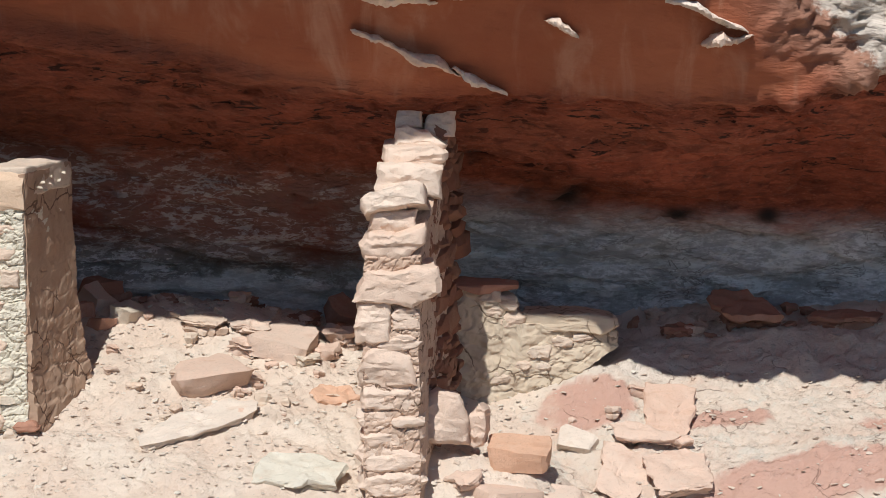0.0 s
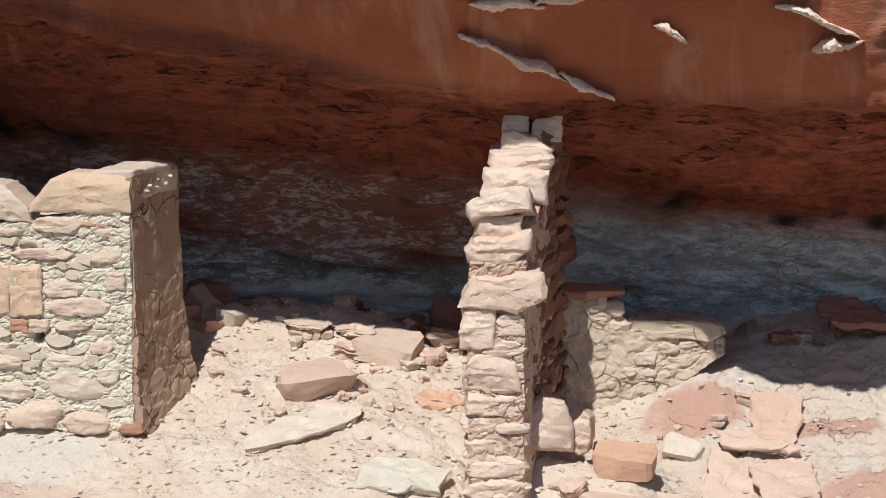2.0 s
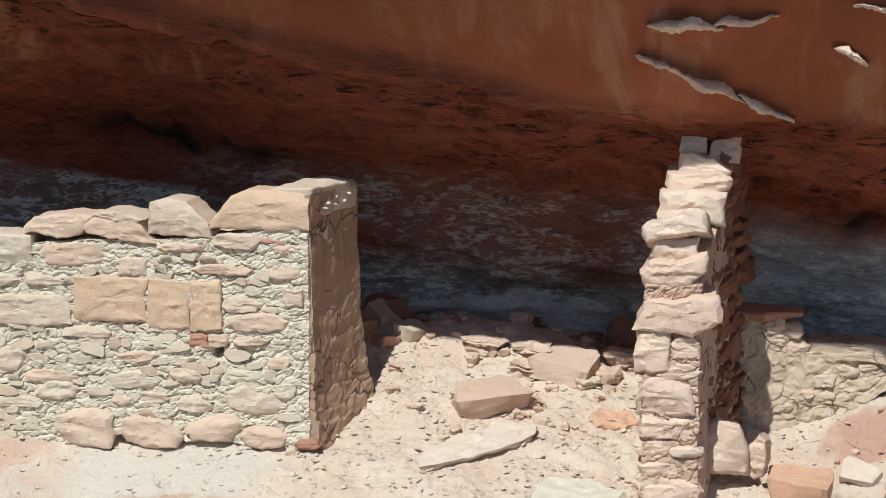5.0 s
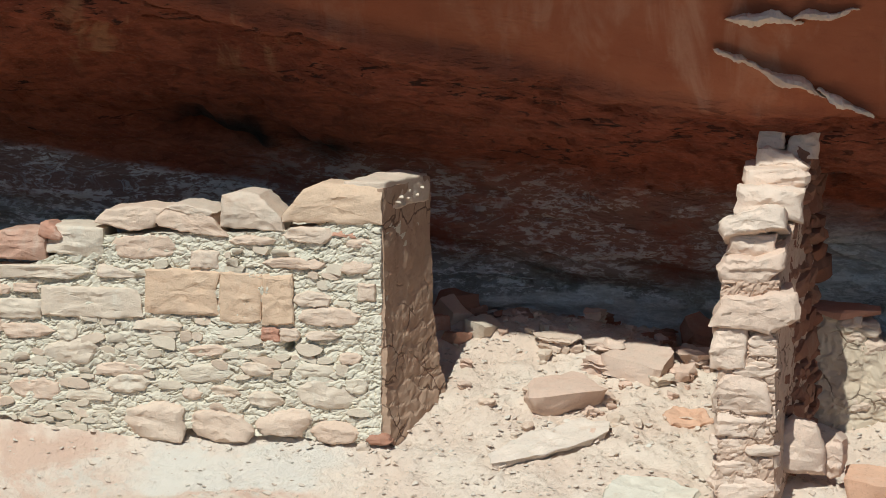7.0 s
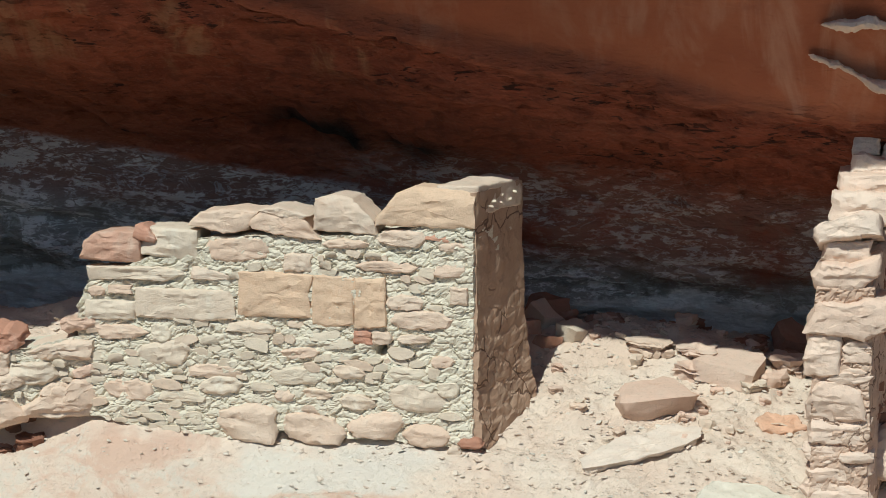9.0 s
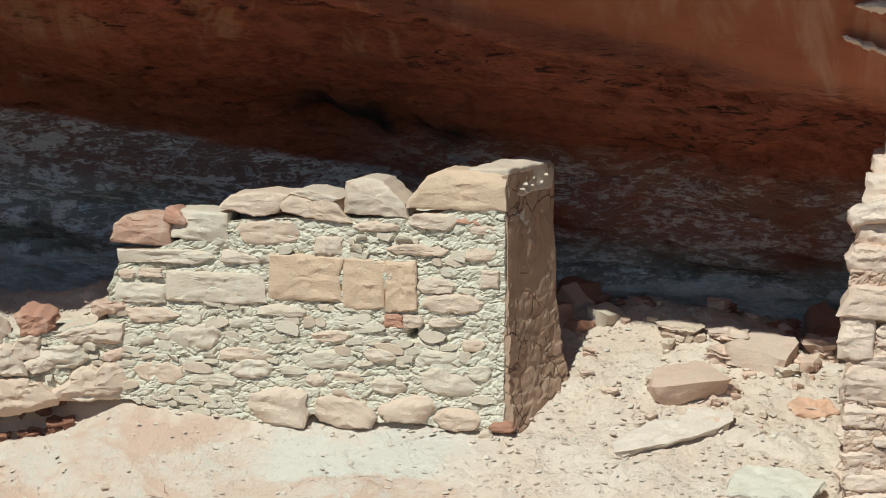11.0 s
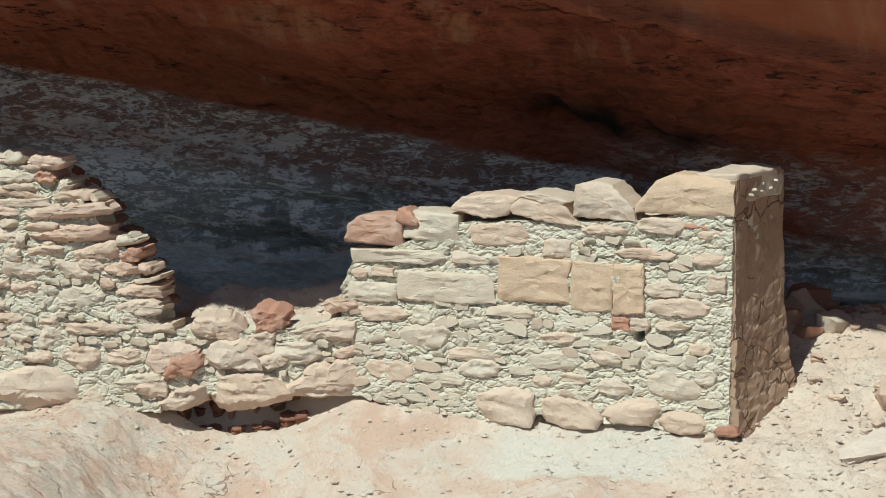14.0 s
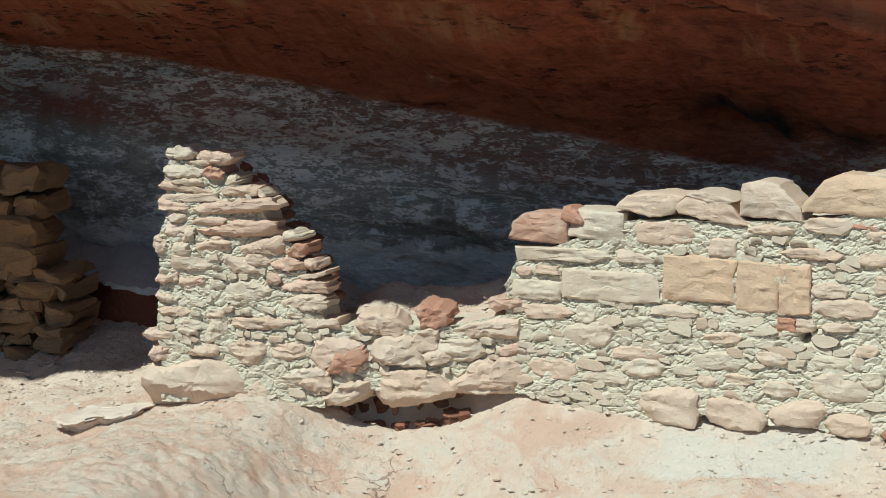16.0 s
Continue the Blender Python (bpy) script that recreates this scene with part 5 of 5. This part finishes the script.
rock(-1.69, 12.14, .15, .14, .12, 6, STONE_GREY, turn=-30, tilt=(5, 18), style="block", label="pale grey angular rock at the foot of a wall")
rock(-1.93, 12.16, .12, .10, .08, 41, STONE_RUST, turn=20, style="block")
rock(-1.80, 12.06, .10, .10, .07, 42, STONE_RUST, turn=50, style="block")
rock(-1.02, 12.08, .26, .18, .07, 47, STONE_PINK, turn=-12, tilt=(10, 4), under=.6)
rock(-.62, 12.02, .24, .16, .08, 48, STONE_PINK, turn=16, tilt=(12, -4), under=.5)
rock(-.72, 11.84, .16, .12, .06, 49, STONE_GREY, turn=40, tilt=(10, 6))
rock(-1.28, 12.05, .23, .18, .08, 7, STONE, turn=10, tilt=(12, 0))
rock(-.56, 12.18, .2, .2, .10, 8, STONE_PINK)
rock(-.55, 11.62, .3, .2, .05, 9, STONE_BURNT, turn=4, tilt=(18, 4), sink=.4)
rock(-.53, 12.66, .26, .2, .19, 10, STONE_RED_SHADE, turn=10, under=.2, label="dark red rock lying in the shade")
rock(-1.88, 12.58, .24, .18, .14, 11, STONE_RED_SHADE, label="dark red rock lying in the shade")
rock(-.78, 12.5, .24, .14, .06, 12, STONE_RED_SHADE, label="dark red rock lying in the shade")
rock(.0, 11.05, .25, .22, .29, 13, STONE_PINK, turn=4, tilt=(-6, 2), style="upright", sink=-.16, label="upright rounded block of pink sandstone")
rock(.175, 11.12, .10, .2, .22, 14, STONE_PINK, turn=-10, tilt=(-5, 10), style="upright", sink=-.22, label="upright block of pink sandstone")
rock(.365, 11.10, .27, .22, .11, 15, STONE_BURNT, turn=-14, tilt=(10, 6), style="block", sink=-.25, label="squared block of orange sandstone on rubble")
rock(1.155, 11.64, .235, .44, .06, 16, STONE_PINK, turn=-2, tilt=(33, 5), under=.2, sink=-.05, outline=((-.5, .5), (.0, .47), (.5, .45), (.5, .2), (.28, -.42), (-.1, -.5), (-.5, -.36)), label="thin slab of pink sandstone lying on the slope")
rock(.88, 11.27, .30, .34, .06, 17, STONE_PINK, turn=-24, tilt=(26, 14), under=.3, sink=-.1, outline=((-.5, .45), (.1, .5), (.5, .0), (.42, -.5), (-.2, -.46)))
rock(1.00, 11.44, .40, .16, .045, 18, STONE_PINK, turn=-28, tilt=(22, 10), under=.6, sink=-.3)
rock(1.16, 11.20, .30, .34, .07, 19, STONE_PINK, turn=6, tilt=(18, -4), under=.3, sink=.1, outline=((-.5, .4), (.2, .5), (.5, .3), (.4, -.5), (-.4, -.5)))
rock(1.19, 11.40, .17, .12, .045, 43, STONE_PINK, turn=14, tilt=(12, -8), under=.7, sink=-.2)
rock(.68, 11.52, .18, .16, .08, 20, PALE_SLAB, turn=-25, tilt=(24, 12), style="block", sink=.55)
rock(.11, 10.88, .20, .14, .06, 21, STONE_PINK, turn=8, tilt=(10, -10), sink=-.1)
rock(.32, 10.86, .26, .20, .09, 22, STONE_PINK, turn=20, style="block", sink=.5)
rock(.55, 10.93, .26, .20, .08, 23, STONE_PINK, turn=-14, tilt=(16, 8), style="block", sink=.5)
rock(.16, 10.72, .22, .18, .10, 44, STONE, turn=-24, tilt=(10, 20), style="block")
rock(.68, 12.36, .36, .2, .15, 26, STONE_RED_SHADE, turn=3, under=.5, sink=.15, label="dark red slab lying in the shade behind a low wall")
rock(1.60, 12.40, .46, .40, .16, 24, STONE_RED_SHADE, turn=4, tilt=(16, 2), under=.9, sink=.1, label="broad flat red slab lying in the shade")
rock(1.28, 12.36, .2, .16, .06, 25, STONE_RED_SHADE, label="flat red rock lying in the shade")
rock(2.2, 12.42, .42, .3, .07, 27, STONE_RED_SHADE, label="broad flat red slab lying in the shade")
rock(-.70, 10.84, .46, .34, .07, 28, GREEN_LEDGE, turn=4, tilt=(17, 2), sink=.62, layers=3, label="greenish grey ledge showing through the sand")
rock(-6.22, 10.66, .46, .34, .10, 29, PALE_SLAB, turn=-10, tilt=(8, -6), under=.7, sink=.30, outline=((-.5, -.3), (-.3, .2), (.1, .3), (.3, .5), (.5, .42), (.42, .1), (.2, -.2), (-.1, -.5), (-.35, -.46)), label="flat ledge of pale pink rock")
# dark red stones added to fill and darken the shaded hollow
rng = np.random.RandomState(3)
for n in range(48):
    x, y = rng.uniform(-4.98, -4.25), rng.uniform(11.0, 11.24)
    s = rng.uniform(.04, .11)
    rock(x, y, s * 1.3, s, s * .7, 60 + n, STONE_DEEP_SHADE if n % 3 else STONE_RUST, turn=rng.uniform(0, 180), label="small red stone in the hollow under the wall")
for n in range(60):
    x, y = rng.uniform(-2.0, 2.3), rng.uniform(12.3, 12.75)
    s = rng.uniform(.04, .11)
    rock(x, y, s * rng.uniform(1, 1.9), s, s * rng.uniform(.3, .7), 300 + n, STONE_RED_SHADE if n % 3 else STONE_PINK, turn=rng.uniform(0, 180), tilt=(rng.uniform(-10, 15), rng.uniform(-10, 10)), label="small dark red rock in the shade of the alcove")
for n in range(150):
    x = rng.uniform(-2.0, 1.6)
    y = rng.uniform(11.2, 12.5)
    if -.55 < x < .3 and y < 12.05 or x > .3 and n % 4:
        continue
    s = .03 + .07 * rng.rand() ** 1.7
    rock(x, y, s * rng.uniform(1, 1.6), s, s * rng.uniform(.4, .75), 520 + n, (STONE_PINK, STONE, STONE_GREY, STONE_PINK)[n % 4], turn=rng.uniform(0, 180), tilt=(rng.uniform(-10, 25), rng.uniform(-12, 12)), label="small broken piece of sandstone on the sand")


def gravel():
    rng = np.random.RandomState(21)
    bits, base, VV, FF = 15000, 0, [], []
    kinds = []
    for k in range(10):
        bm = hull_bm(broken_rock(1, 1, 1, 700 + k, 0, .4), 0)
        bmesh.ops.triangulate(bm, faces=bm.faces[:])
        bm.verts.index_update()
        kinds.append((np.array([v.co for v in bm.verts]), np.array([[v.index for v in f.verts] for f in bm.faces])))
        bm.free()
    xs, ys = rng.uniform(-7.3, 2.4, bits), 10.3 + 2.4 * rng.rand(bits) ** .8
    zs = ground_top(xs, ys)
    for k in range(bits):
        V, F = kinds[k % 10]
        s = .006 + .026 * rng.rand() ** 3.2
        if (xs[k] < -2.1 and ys[k] < 11.0 or xs[k] > .4) and rng.rand() < .5:
            continue
        R = np.array(Euler((rng.uniform(-.3, .5), rng.uniform(-.3, .3), rng.uniform(0, 6.3))).to_matrix())
        VV.append((V * (s * 1.4, s, s * .42)) @ R.T + (xs[k], ys[k], zs[k] + s * .13))
        FF.append(F + base)
        base += len(V)
    solid("gravel", np.concatenate(VV), np.concatenate(FF), GRAVEL, "loose sandstone grit scattered over the sand", "gravel", kind="stuff", smooth=False)


gravel()

# ---- small stones of the walls ----
chinks(east, -4.02, -2.19, E_TOP, E_BOT, [c[:4] for c in E_CAPS] + list(E_UP + E_MID + E_LOW + E_FOOT), 1, much=.55)
W_TOP = ((-5.9, -5.56, -5.40, -5.30, -5.18, -5.10, -5.0, -4.98, -4.3, -4.03), (1.82, 1.82, 1.64, 1.46, 1.40, 1.28, 1.05, .96, .96, 1.04))
chinks(west, -5.87, -4.03, W_TOP, W_BOT, list(W_CROWN + W_NECK + W_BODY + W_LOW + W_BASE), 2, much=.95, tall=.05, out=.02)
